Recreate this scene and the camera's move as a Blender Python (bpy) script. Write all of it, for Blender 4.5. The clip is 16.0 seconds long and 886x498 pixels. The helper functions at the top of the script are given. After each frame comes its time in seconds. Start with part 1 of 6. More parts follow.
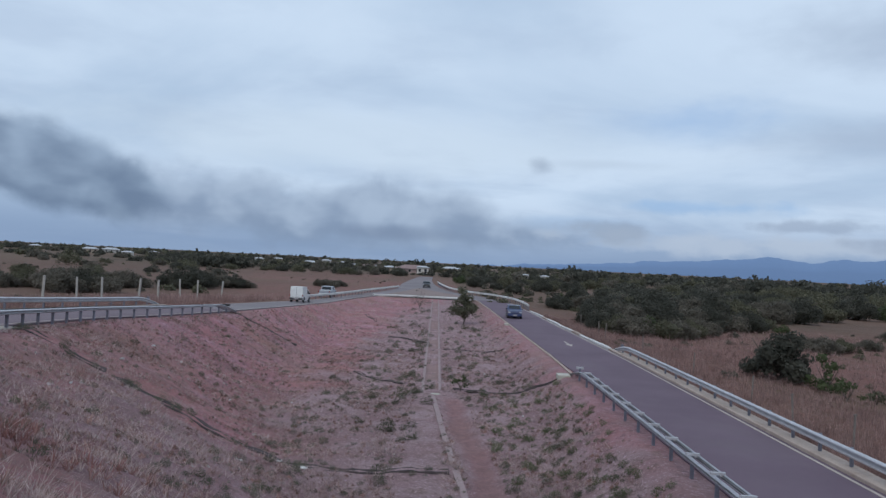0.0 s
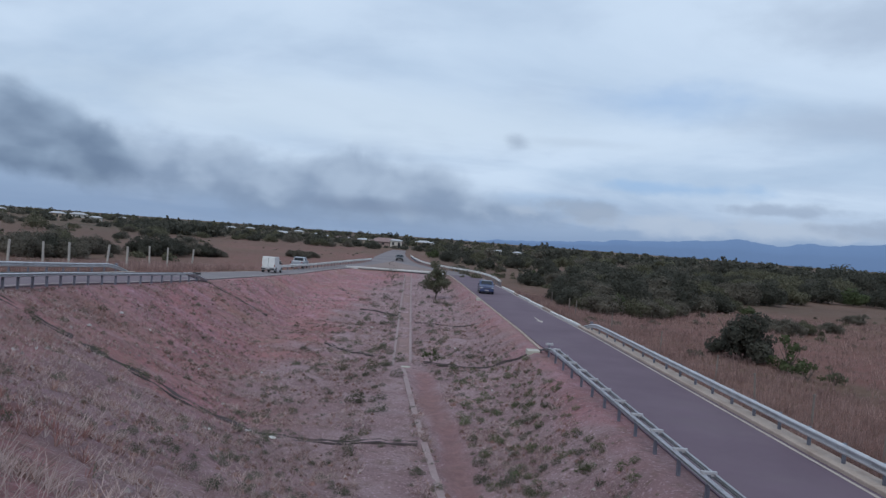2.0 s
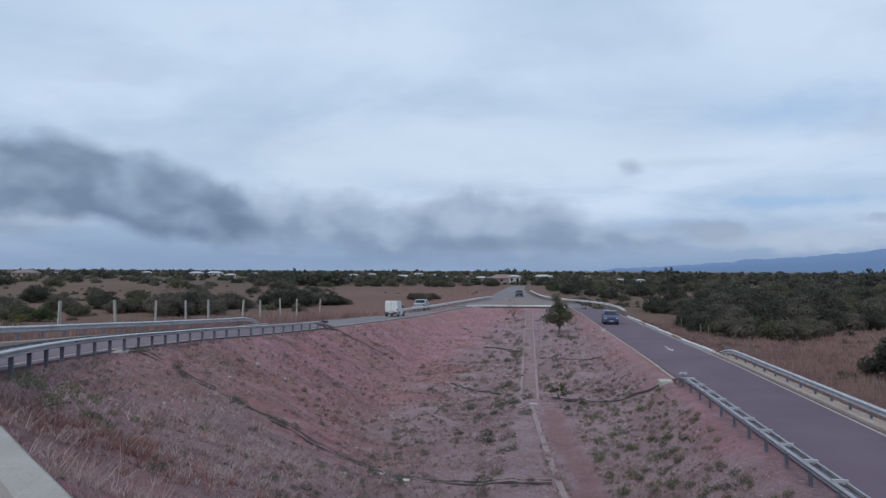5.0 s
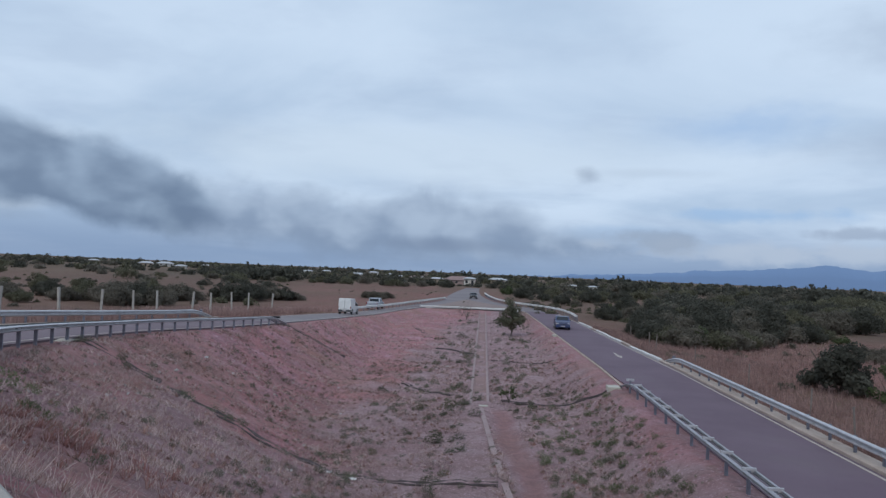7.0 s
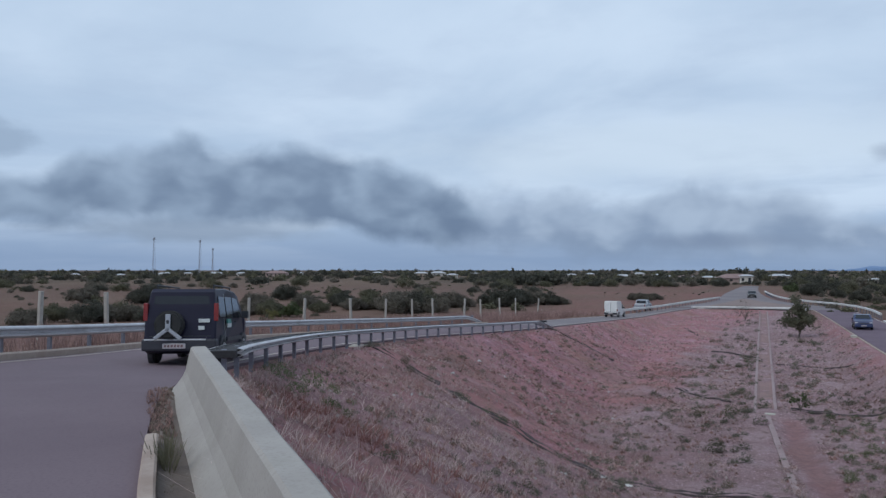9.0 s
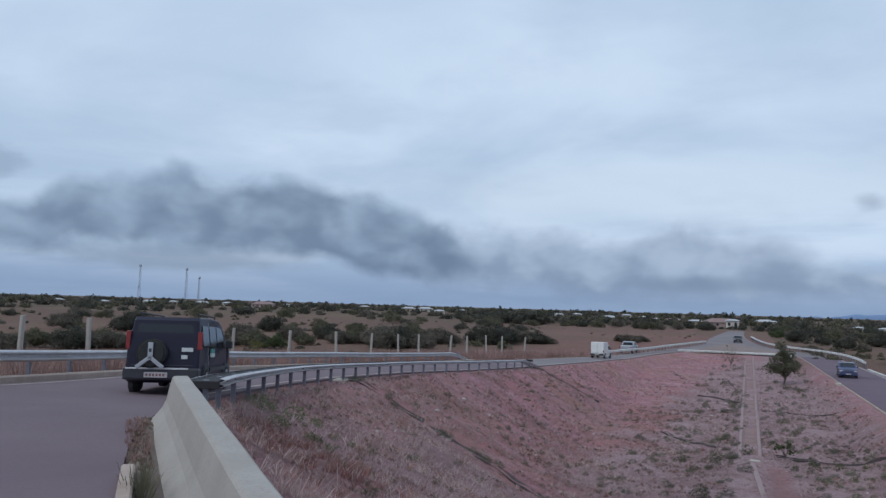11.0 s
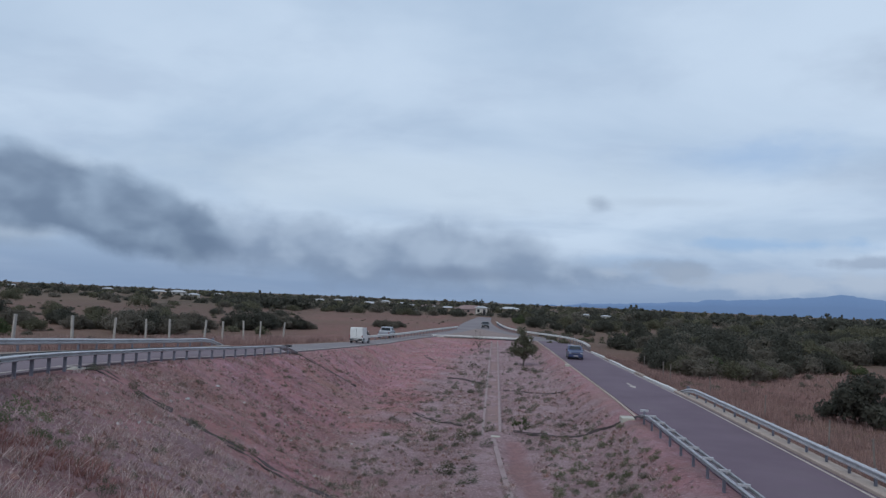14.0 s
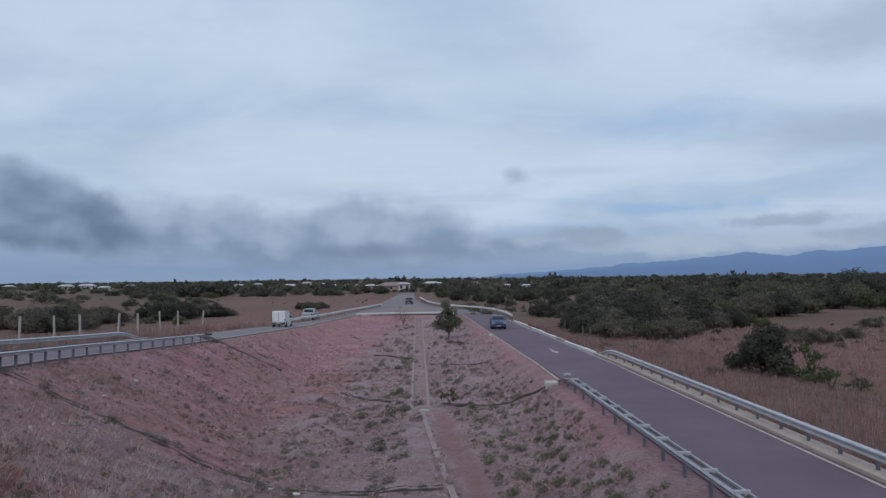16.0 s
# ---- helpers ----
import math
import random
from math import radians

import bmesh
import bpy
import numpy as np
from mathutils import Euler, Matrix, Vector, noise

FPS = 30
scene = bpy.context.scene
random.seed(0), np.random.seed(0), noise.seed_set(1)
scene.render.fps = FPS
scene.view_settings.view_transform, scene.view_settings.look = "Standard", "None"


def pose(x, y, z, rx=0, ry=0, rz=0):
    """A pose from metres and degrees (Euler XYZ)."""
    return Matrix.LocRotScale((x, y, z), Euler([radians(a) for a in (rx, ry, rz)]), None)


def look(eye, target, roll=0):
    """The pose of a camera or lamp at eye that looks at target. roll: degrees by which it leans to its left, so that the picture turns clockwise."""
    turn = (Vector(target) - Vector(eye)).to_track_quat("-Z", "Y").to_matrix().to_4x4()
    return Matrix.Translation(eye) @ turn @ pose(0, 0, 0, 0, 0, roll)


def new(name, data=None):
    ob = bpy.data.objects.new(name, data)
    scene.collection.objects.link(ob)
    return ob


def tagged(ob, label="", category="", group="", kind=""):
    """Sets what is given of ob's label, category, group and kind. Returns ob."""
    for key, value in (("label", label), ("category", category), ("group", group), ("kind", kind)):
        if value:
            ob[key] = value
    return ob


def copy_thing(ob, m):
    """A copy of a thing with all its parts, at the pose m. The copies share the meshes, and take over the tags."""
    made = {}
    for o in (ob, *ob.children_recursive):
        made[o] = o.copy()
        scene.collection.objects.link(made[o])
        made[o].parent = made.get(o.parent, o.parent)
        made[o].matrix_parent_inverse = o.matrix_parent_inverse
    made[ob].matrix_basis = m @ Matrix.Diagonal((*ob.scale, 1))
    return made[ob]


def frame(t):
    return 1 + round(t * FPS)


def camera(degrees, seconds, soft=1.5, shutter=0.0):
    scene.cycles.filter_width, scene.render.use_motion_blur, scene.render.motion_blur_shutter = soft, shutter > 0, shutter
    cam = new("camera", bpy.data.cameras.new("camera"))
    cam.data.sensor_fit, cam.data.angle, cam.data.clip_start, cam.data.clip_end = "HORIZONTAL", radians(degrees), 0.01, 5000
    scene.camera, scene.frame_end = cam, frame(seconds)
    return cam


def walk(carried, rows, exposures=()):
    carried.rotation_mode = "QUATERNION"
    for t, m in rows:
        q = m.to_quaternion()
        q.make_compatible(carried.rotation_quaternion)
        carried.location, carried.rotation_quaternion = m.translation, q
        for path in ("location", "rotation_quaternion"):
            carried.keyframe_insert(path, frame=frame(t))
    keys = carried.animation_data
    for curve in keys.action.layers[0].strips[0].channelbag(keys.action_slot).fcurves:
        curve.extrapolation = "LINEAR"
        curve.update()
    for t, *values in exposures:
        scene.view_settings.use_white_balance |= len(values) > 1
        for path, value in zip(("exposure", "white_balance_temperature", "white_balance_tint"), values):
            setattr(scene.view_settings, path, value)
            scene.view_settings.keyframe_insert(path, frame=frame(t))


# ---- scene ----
cam = camera(62.06, 16.0, 1.4)
# The eye stands 6 m over the lower ramp, beside a bridge parapet; z = 0 is the lower ramp.
EYE = 6.0
PATH = [
    (0, 0.0, 0.0, EYE, 91.04, -2.90, 0.00),
    (0.5, 0.0, 0.0, EYE, 91.51, -2.85, 1.00),
    (1, 0.0, 0.0, EYE, 89.93, -2.08, -1.40),
    (1.5, 0.0, 0.0, EYE, 88.24, -3.40, -4.82),
    (2, 0.0, 0.0, EYE, 89.16, -4.37, -2.06),
    (2.5, 0.0, 0.0, EYE, 88.30, -2.85, 0.36),
    (3, 0.0, 0.0, EYE, 87.96, -1.53, 4.49),
    (3.5, 0.0, 0.0, EYE, 89.52, -0.92, 11.31),
    (4, 0.0, 0.0, EYE, 91.52, -0.31, 12.40),
    (4.5, 0.0, 0.0, EYE, 91.46, -0.71, 8.44),
    (5, 0.0, 0.0, EYE, 91.65, -0.23, 7.10),
    (5.2, 0.0, 0.0, EYE, 91.46, -1.07, 5.91),
    (7.3, 0.0, 0.0, EYE, 91.77, -2.46, 3.63),
    (7.5, 0.0, 0.0, EYE, 90.81, -1.70, 4.65),
    (8, 0.0, 0.0, EYE, 91.25, -1.24, 13.58),
    (8.5, 0.0, 0.0, EYE, 91.86, -0.48, 21.87),
    (8.7, 0.0, 0.0, EYE, 91.67, 0.38, 23.58),
    (10.8, 0.0, 0.0, EYE, 93.10, -1.81, 23.89),
    (11, 0.0, 0.0, EYE, 94.40, -1.70, 22.94),
    (11.5, 0.0, 0.0, EYE, 93.50, -2.77, 20.22),
    (12, 0.0, 0.0, EYE, 93.11, -1.46, 18.95),
    (12.5, 0.0, 0.0, EYE, 93.48, -0.70, 20.26),
    (13, 0.0, 0.0, EYE, 94.55, -0.51, 20.10),
    (13.5, 0.0, 0.0, EYE, 94.99, -1.14, 14.87),
    (14, 0.0, 0.0, EYE, 93.96, -2.54, 4.55),
    (14.5, 0.0, 0.0, EYE, 94.18, -2.55, -0.45),
    (15, 0.0, 0.0, EYE, 94.29, -1.32, 0.51),
    (15.5, 0.0, 0.0, EYE, 93.38, 0.53, 2.22),
    (16, 0.0, 0.0, EYE, 92.20, 0.73, -1.48),
]
walk(cam, [(t, pose(x, y, z, a, b, c)) for t, x, y, z, a, b, c in PATH], [(t, e, 6450, 11) for t, e in ((0.0, 0.0), (12.5, 0.0), (13.5, -0.06), (14.5, -0.11), (15.5, -0.07), (16.0, -0.13))])

# ---------------------------------------------------------------- world and light
SUN_EL, SUN_AZ = radians(48), radians(205)
world = bpy.data.worlds.new("world")
scene.world = world
world.use_nodes = True
WT = world.node_tree
WT.nodes.clear()


def wm(op, a, b=None, c=None, clamp=False):
    """A math node of the world; numbers and sockets alike."""
    n = WT.nodes.new("ShaderNodeMath")
    n.operation, n.use_clamp = op, clamp
    for i, v in enumerate((a, b, c)):
        if v is None:
            continue
        if isinstance(v, (int, float)):
            n.inputs[i].default_value = v
        else:
            WT.links.new(v, n.inputs[i])
    return n.outputs[0]


def wsmooth(v, lo, hi):
    n = WT.nodes.new("ShaderNodeMapRange")
    n.interpolation_type = "SMOOTHSTEP"
    n.inputs[1].default_value, n.inputs[2].default_value = lo, hi
    WT.links.new(v, n.inputs[0])
    return n.outputs[0]


def wmix(f, a, b):
    n = WT.nodes.new("ShaderNodeMix")
    n.data_type = "RGBA"
    for i, v in ((0, f), (6, a), (7, b)):
        if isinstance(v, (int, float)):
            n.inputs[i].default_value = v
        elif isinstance(v, tuple):
            n.inputs[i].default_value = (*v, 1)
        else:
            WT.links.new(v, n.inputs[i])
    return n.outputs[2]


def wnoise(x, y, z, scale, detail=5, rough=0.55, distort=0.0):
    c = WT.nodes.new("ShaderNodeCombineXYZ")
    for i, v in enumerate((x, y, z)):
        if isinstance(v, (int, float)):
            c.inputs[i].default_value = v
        else:
            WT.links.new(v, c.inputs[i])
    n = WT.nodes.new("ShaderNodeTexNoise")
    n.inputs["Scale"].default_value, n.inputs["Detail"].default_value = scale, detail
    n.inputs["Roughness"].default_value, n.inputs["Distortion"].default_value = rough, distort
    WT.links.new(c.outputs[0], n.inputs["Vector"])
    return n.outputs["Fac"]


geo = WT.nodes.new("ShaderNodeTexCoord")
sep = WT.nodes.new("ShaderNodeSeparateXYZ")
WT.links.new(geo.outputs["Generated"], sep.inputs[0])
DX, DY, DZ = sep.outputs
AZ = wm("MULTIPLY", wm("ARCTAN2", wm("MULTIPLY", DX, -1.0), DY), 57.2958)  # degrees, to the left of the valley's line
EL = wm("MULTIPLY", wm("ARCSINE", DZ), 57.2958)
# cloud deck seen in perspective, for the upper sky
HZ = wm("ADD", wm("MAXIMUM", DZ, 0.0), 0.10)
CU, CV = wm("DIVIDE", DX, HZ), wm("DIVIDE", DY, HZ)
deck = wnoise(CU, CV, 3.1, 0.55, 6, 0.5, 0.4)
deck2 = wnoise(CU, CV, 9.7, 1.7, 5, 0.55, 0.2)
# noise by which the low clouds are ragged
n1 = wm("SUBTRACT", wnoise(wm("MULTIPLY", AZ, 0.55), wm("MULTIPLY", EL, 1.0), 0.0, 0.22, 6, 0.6), 0.5)
n2 = wm("SUBTRACT", wnoise(wm("MULTIPLY", AZ, 0.6), wm("MULTIPLY", EL, 1.1), 7.0, 0.7, 3.5, 0.5), 0.5)
n3 = wm("SUBTRACT", wnoise(wm("MULTIPLY", AZ, 0.3), wm("MULTIPLY", EL, 1.6), 13.0, 0.5, 5, 0.55), 0.5)


def cloud(az, el, w, h, lo=-0.1, hi=0.5, rag=1.0, tilt=0.0):
    """A ragged low cloud: centre and half sizes in degrees."""
    dx = wm("DIVIDE", wm("SUBTRACT", AZ, az), w)
    level = wm("SUBTRACT", wm("SUBTRACT", EL, el), wm("MULTIPLY", wm("SUBTRACT", AZ, az), tilt))
    dy = wm("DIVIDE", level, h)
    d = wm("SUBTRACT", 1.0, wm("SQRT", wm("ADD", wm("MULTIPLY", dx, dx), wm("MULTIPLY", dy, dy))))
    d = wm("ADD", d, wm("ADD", wm("MULTIPLY", n1, 1.7 * rag), wm("MULTIPLY", n2, 0.9 * rag)))
    return wsmooth(d, lo, hi)


sky = WT.nodes.new("ShaderNodeTexSky")
sky.sky_type, sky.sun_disc, sky.sun_elevation, sky.sun_rotation = "NISHITA", False, SUN_EL, SUN_AZ
sky.air_density, sky.dust_density = 1.0, 1.5
blue = WT.nodes.new("ShaderNodeVectorMath")
blue.operation = "SCALE"
blue.inputs[3].default_value = 0.13
WT.links.new(sky.outputs[0], blue.inputs[0])

col = wmix(wsmooth(deck, 0.32, 0.66), (0.42, 0.555, 0.73), (0.59, 0.725, 0.885))
col = wmix(wm("MULTIPLY", wsmooth(deck2, 0.45, 0.75), 0.35), col, (0.39, 0.50, 0.67))
# thin blue gaps
gap = wm("MAXIMUM", wm("MULTIPLY", cloud(-18.5, 11.2, 8.5, 2.2, -0.1, 1.1, 0.8, -0.05), 0.62), wm("MAXIMUM", cloud(-19.5, 4.9, 7.0, 0.7, -0.1, 0.7, 1.2, 0.01), wm("MULTIPLY", cloud(-10, 3.4, 8, 0.9, 0.0, 0.8, 0.6), 0.6)))
blue_c = wmix(0.75, blue.outputs[0], (0.25, 0.43, 0.74))
col = wmix(wm("MULTIPLY", gap, 0.8), col, blue_c)
# soft grey veils high on the right
col = wmix(wm("MULTIPLY", wm("MAXIMUM", cloud(-32, 9.6, 11, 1.9, -0.2, 0.9, 0.6), cloud(-33, 16.5, 13, 3.2, -0.2, 0.9, 0.6)), 0.55), col, (0.36, 0.45, 0.59))
col = wmix(wm("MULTIPLY", cloud(-11, 8.0, 6, 0.5, -0.2, 0.9, 0.6), 0.4), col, (0.40, 0.50, 0.64))
# bright belt and blue-grey haze towards the horizon
col = wmix(wm("MULTIPLY", wsmooth(EL, 5.5, 0.2), 0.85), col, (0.21, 0.305, 0.475))
col = wmix(wm("MULTIPLY", cloud(6, 8.8, 26, 3.0, -0.2, 0.7, 0.5), 0.5), col, (0.58, 0.70, 0.82))
# billows: rounded noise that warps the edges and models the bellies of the low clouds
b1 = wm("SUBTRACT", wnoise(wm("MULTIPLY", AZ, 0.8), EL, 21.0, 0.33, 5, 0.5, 0.3), 0.5)
b2 = wm("SUBTRACT", wnoise(wm("MULTIPLY", AZ, 0.75), EL, 33.0, 0.42, 2.6, 0.42, 0.2), 0.5)


def profile(stops, lo, hi):
    """A height in degrees that runs with the direction, through a few stops."""
    r = WT.nodes.new("ShaderNodeValToRGB")
    r.color_ramp.interpolation = "EASE"
    WT.links.new(wm("DIVIDE", wm("SUBTRACT", AZ, lo), hi - lo), r.inputs[0])
    while len(r.color_ramp.elements) < len(stops):
        r.color_ramp.elements.new(0.5)
    for e, (az, el) in zip(r.color_ramp.elements, sorted(stops)):
        e.position = (az - lo) / (hi - lo)
    for e, (az, el) in zip(r.color_ramp.elements, sorted(stops)):
        e.color = (el / 12, el / 12, el / 12, 1)
    return wm("MULTIPLY", r.outputs[0], 12.0)


def bank_of(top, base, a0, a1, soft0, soft1, rag):
    """Cover and relative height of a cloud bank between a top and a base line."""
    up, dn = wm("SUBTRACT", top, EL), wm("MULTIPLY", wm("SUBTRACT", EL, base), 1.15)
    d = wm("MINIMUM", wm("MINIMUM", up, dn), wm("MULTIPLY", wm("MINIMUM", wm("SUBTRACT", AZ, a0), wm("SUBTRACT", a1, AZ)), 0.6))
    d = wm("ADD", d, wm("ADD", wm("MULTIPLY", b1, rag), wm("MULTIPLY", n2, rag * 0.3)))
    return wsmooth(d, soft0, soft1), wm("DIVIDE", wm("SUBTRACT", EL, base), wm("SUBTRACT", top, base))


# middle bank of grey cloud, thin in places
bank, h = bank_of(profile([(-9, 3.0), (-5.5, 3.9), (-1.2, 5.7), (3, 6.4), (7.3, 5.8), (11.5, 5.5), (14.4, 5.9), (20, 6.1), (24, 6.0)], -12, 28), profile([(-8, 1.8), (0, 0.9), (12.6, 0.7), (16, 1.5), (24, 1.9)], -12, 28), -10.5, 26, -0.9, 1.5, 3.4)
lit = wsmooth(wm("ADD", wm("ADD", wm("MULTIPLY", b2, 1.3), wm("MULTIPLY", n2, 0.35)), wm("MULTIPLY", h, 0.50)), -0.02, 0.58)
col = wmix(wm("MULTIPLY", bank, 0.86), col, wmix(lit, (0.218, 0.298, 0.430), (0.365, 0.466, 0.608)))
col = wmix(wm("MULTIPLY", cloud(3.5, 2.1, 6.0, 0.75, -0.2, 0.8, 0.5), 0.6), col, (0.20, 0.268, 0.39))
# pale strands under the dark bank
col = wmix(wm("MULTIPLY", wm("MAXIMUM", cloud(43, 2.9, 11, 1.1, -0.15, 0.7, 0.7), cloud(62, 5.0, 9, 2.2, -0.15, 0.6, 0.6)), 0.7), col, (0.245, 0.32, 0.43))
col = wmix(wm("MULTIPLY", cloud(35, 3.5, 4.2, 0.7, -0.1, 0.7, 0.5), 0.6), col, (0.40, 0.50, 0.63))
# dark bank with a blunt end and a sloping base
dark, h = bank_of(profile([(21, 4.6), (23, 6.3), (26, 7.6), (30.5, 8.6), (36, 9.4), (40, 8.7), (43.5, 9.6), (46.8, 8.5), (50, 8.4), (53, 6.2), (60, 6.5)], 20, 62), profile([(21, 2.9), (24.0, 1.8), (27.6, 2.2), (32.8, 3.3), (37, 3.7), (43.5, 3.3), (48, 3.7), (54, 3.0)], 20, 62), 20.6, 60, -0.7, 1.0, 2.3)
lit = wsmooth(wm("ADD", wm("ADD", wm("MULTIPLY", b2, 1.3), wm("MULTIPLY", n2, 0.35)), wm("ADD", wm("MULTIPLY", h, 0.42), wm("MULTIPLY", wsmooth(AZ, 36.0, 52.0), 0.10))), -0.12, 0.72)
dark = wm("MAXIMUM", dark, wm("MULTIPLY", cloud(55.5, 8.6, 3.5, 1.6, -0.1, 0.6, 1.0), 0.8))
col = wmix(wm("MULTIPLY", dark, 0.93), col, wmix(lit, (0.150, 0.216, 0.326), (0.296, 0.398, 0.538)))
# small scrap and caps over the hills
col = wmix(wm("MULTIPLY", cloud(-7.3, 7.7, 1.25, 0.85, -0.1, 0.9, 0.9), 0.6), col, (0.31, 0.39, 0.51))
col = wmix(wm("MULTIPLY", cloud(-24, 2.35, 15, 1.0, -0.1, 0.8, 1.4), 0.8), col, (0.46, 0.55, 0.675))
col = wmix(wm("MULTIPLY", cloud(-13.2, 2.9, 3.8, 1.0, -0.1, 0.8, 1.7), 0.75), col, (0.31, 0.39, 0.51))
col = wmix(wm("MULTIPLY", wm("MAXIMUM", cloud(-26, 3.7, 5.5, 0.6, -0.1, 0.8, 1.7), cloud(-33, 2.6, 5.5, 0.8, -0.1, 0.8, 1.7)), 0.65), col, (0.30, 0.38, 0.51))
bg = WT.nodes.new("ShaderNodeBackground")
bg.inputs["Strength"].default_value = 1.0
WT.links.new(col, bg.inputs["Color"])
wout = WT.nodes.new("ShaderNodeOutputWorld")
WT.links.new(bg.outputs[0], wout.inputs["Surface"])

sun = new("sun", bpy.data.lights.new("sun", "SUN"))
sun.data.energy, sun.data.angle, sun.data.color = 0.9, radians(20), (1.0, 0.96, 0.90)
sun.matrix_world = look((0, 0, 0), (-math.sin(SUN_AZ) * math.cos(SUN_EL), -math.cos(SUN_AZ) * math.cos(SUN_EL), -math.sin(SUN_EL)))

# ---------------------------------------------------------------- materials


def mat(name, c1, c2, scale=3.0, rough=0.85, bump=0.3, metal=0.0, fine=30.0, spots=None, spot_scale=1.0, spot_amount=0.5, vary=0.0, coords="Object", dist=0.02):
    """Two-scale noise between two colours, with optional stains, relief, and a shift by object or island."""
    m = bpy.data.materials.new(name)
    m.use_nodes = True
    t = m.node_tree
    b = t.nodes["Principled BSDF"]
    tc = t.nodes.new("ShaderNodeTexCoord")

    def noi(s, d, r=0.6):
        n = t.nodes.new("ShaderNodeTexNoise")
        n.inputs["Scale"].default_value, n.inputs["Detail"].default_value, n.inputs["Roughness"].default_value = s, d, r
        t.links.new(tc.outputs[coords], n.inputs["Vector"])
        return n.outputs["Fac"]

    def mix(f, a, bb):
        n = t.nodes.new("ShaderNodeMix")
        n.data_type = "RGBA"
        for i, v in ((0, f), (6, a), (7, bb)):
            if isinstance(v, (int, float)):
                n.inputs[i].default_value = v
            elif isinstance(v, tuple):
                n.inputs[i].default_value = (*v, 1)
            else:
                t.links.new(v, n.inputs[i])
        return n.outputs[2]

    def ramp(v, lo, hi):
        n = t.nodes.new("ShaderNodeMapRange")
        n.inputs[1].default_value, n.inputs[2].default_value = lo, hi
        t.links.new(v, n.inputs[0])
        return n.outputs[0]

    big, small = noi(scale, 4), noi(fine, 3)
    c = mix(ramp(big, 0.32, 0.68), c1, c2)
    dark = tuple(v * 0.72 for v in c1)
    f = t.nodes.new("ShaderNodeMath")
    f.operation = "MULTIPLY"
    t.links.new(ramp(small, 0.5, 0.72), f.inputs[0])
    f.inputs[1].default_value = 0.45
    c = mix(f.outputs[0], c, dark)
    if spots:
        g = t.nodes.new("ShaderNodeMath")
        g.operation = "MULTIPLY"
        t.links.new(ramp(noi(spot_scale, 5, 0.7), 0.52, 0.66), g.inputs[0])
        g.inputs[1].default_value = spot_amount
        c = mix(g.outputs[0], c, spots)
    if vary:
        info = t.nodes.new("ShaderNodeNewGeometry")
        hsv = t.nodes.new("ShaderNodeHueSaturation")
        mr = t.nodes.new("ShaderNodeMapRange")
        t.links.new(info.outputs["Random Per Island"], mr.inputs[0])
        mr.inputs[3].default_value, mr.inputs[4].default_value = 1 - vary, 1 + vary
        t.links.new(mr.outputs[0], hsv.inputs["Value"])
        t.links.new(c, hsv.inputs["Color"])
        c = hsv.outputs[0]
    t.links.new(c, b.inputs["Base Color"])
    b.inputs["Roughness"].default_value, b.inputs["Metallic"].default_value = rough, metal
    if bump:
        bn = t.nodes.new("ShaderNodeBump")
        bn.inputs["Strength"].default_value, bn.inputs["Distance"].default_value = bump, dist
        t.links.new(small, bn.inputs["Height"])
        t.links.new(bn.outputs[0], b.inputs["Normal"])
    return m


M_asphalt = mat("asphalt", (0.144, 0.102, 0.118), (0.182, 0.133, 0.149), 0.25, 0.9, 0.25, fine=25, spots=(0.153, 0.125, 0.135), spot_scale=0.12, spot_amount=0.5)
# Darker, more purple asphalt for the lower slip road.
M_asphalt_low = mat("lower_road_asphalt", (0.116, 0.076, 0.101), (0.149, 0.100, 0.130), 0.25, 0.9, 0.25, fine=25, spots=(0.149, 0.111, 0.128), spot_scale=0.12, spot_amount=0.5)
# Paler asphalt for the ramp beyond y = 60 and the road past the junction.
M_asphalt_far = mat("pale_asphalt", (0.175, 0.148, 0.155), (0.22, 0.188, 0.192), 0.1, 0.9, 0.2, fine=8, spots=(0.125, 0.098, 0.105), spot_scale=0.06, spot_amount=0.6)
M_line = mat("road_paint", (0.50, 0.44, 0.38), (0.38, 0.32, 0.28), 1.5, 0.7, 0.1, fine=20)
M_concrete = mat("concrete", (0.50, 0.47, 0.41), (0.42, 0.39, 0.335), 1.2, 0.85, 0.25, fine=22, spots=(0.30, 0.28, 0.24), spot_scale=1.6, spot_amount=0.45)
M_parapet = mat("parapet_concrete", (0.335, 0.302, 0.272), (0.395, 0.36, 0.325), 0.9, 0.8, 0.2, fine=30, spots=(0.31, 0.285, 0.245), spot_scale=2.2, spot_amount=0.4, dist=0.006)
M_kerb = mat("kerb_concrete", (0.36, 0.28, 0.235), (0.45, 0.36, 0.305), 0.8, 0.85, 0.2, fine=12, spots=(0.28, 0.2, 0.16), spot_scale=0.7, spot_amount=0.6)
M_galv = mat("galvanised_steel", (0.54, 0.53, 0.55), (0.42, 0.41, 0.43), 2.0, 0.48, 0.05, metal=0.3, fine=18, spots=(0.28, 0.26, 0.25), spot_scale=1.5, spot_amount=0.4)
M_galv_dull = mat("dulled_galvanised_steel", (0.390, 0.377, 0.403), (0.286, 0.280, 0.299), 2.0, 0.55, 0.05, metal=0.3, fine=18, spots=(0.195, 0.176, 0.169), spot_scale=1.5, spot_amount=0.4)
M_post = mat("steel_post", (0.17, 0.175, 0.215), (0.23, 0.235, 0.28), 4, 0.55, 0.1, metal=0.4, fine=20)
# Near-black blocks that make dark stripes between the two beams.
M_block = mat("black_spacer_block", (0.022, 0.021, 0.024), (0.035, 0.033, 0.036), 4, 0.8, 0.2, fine=20)
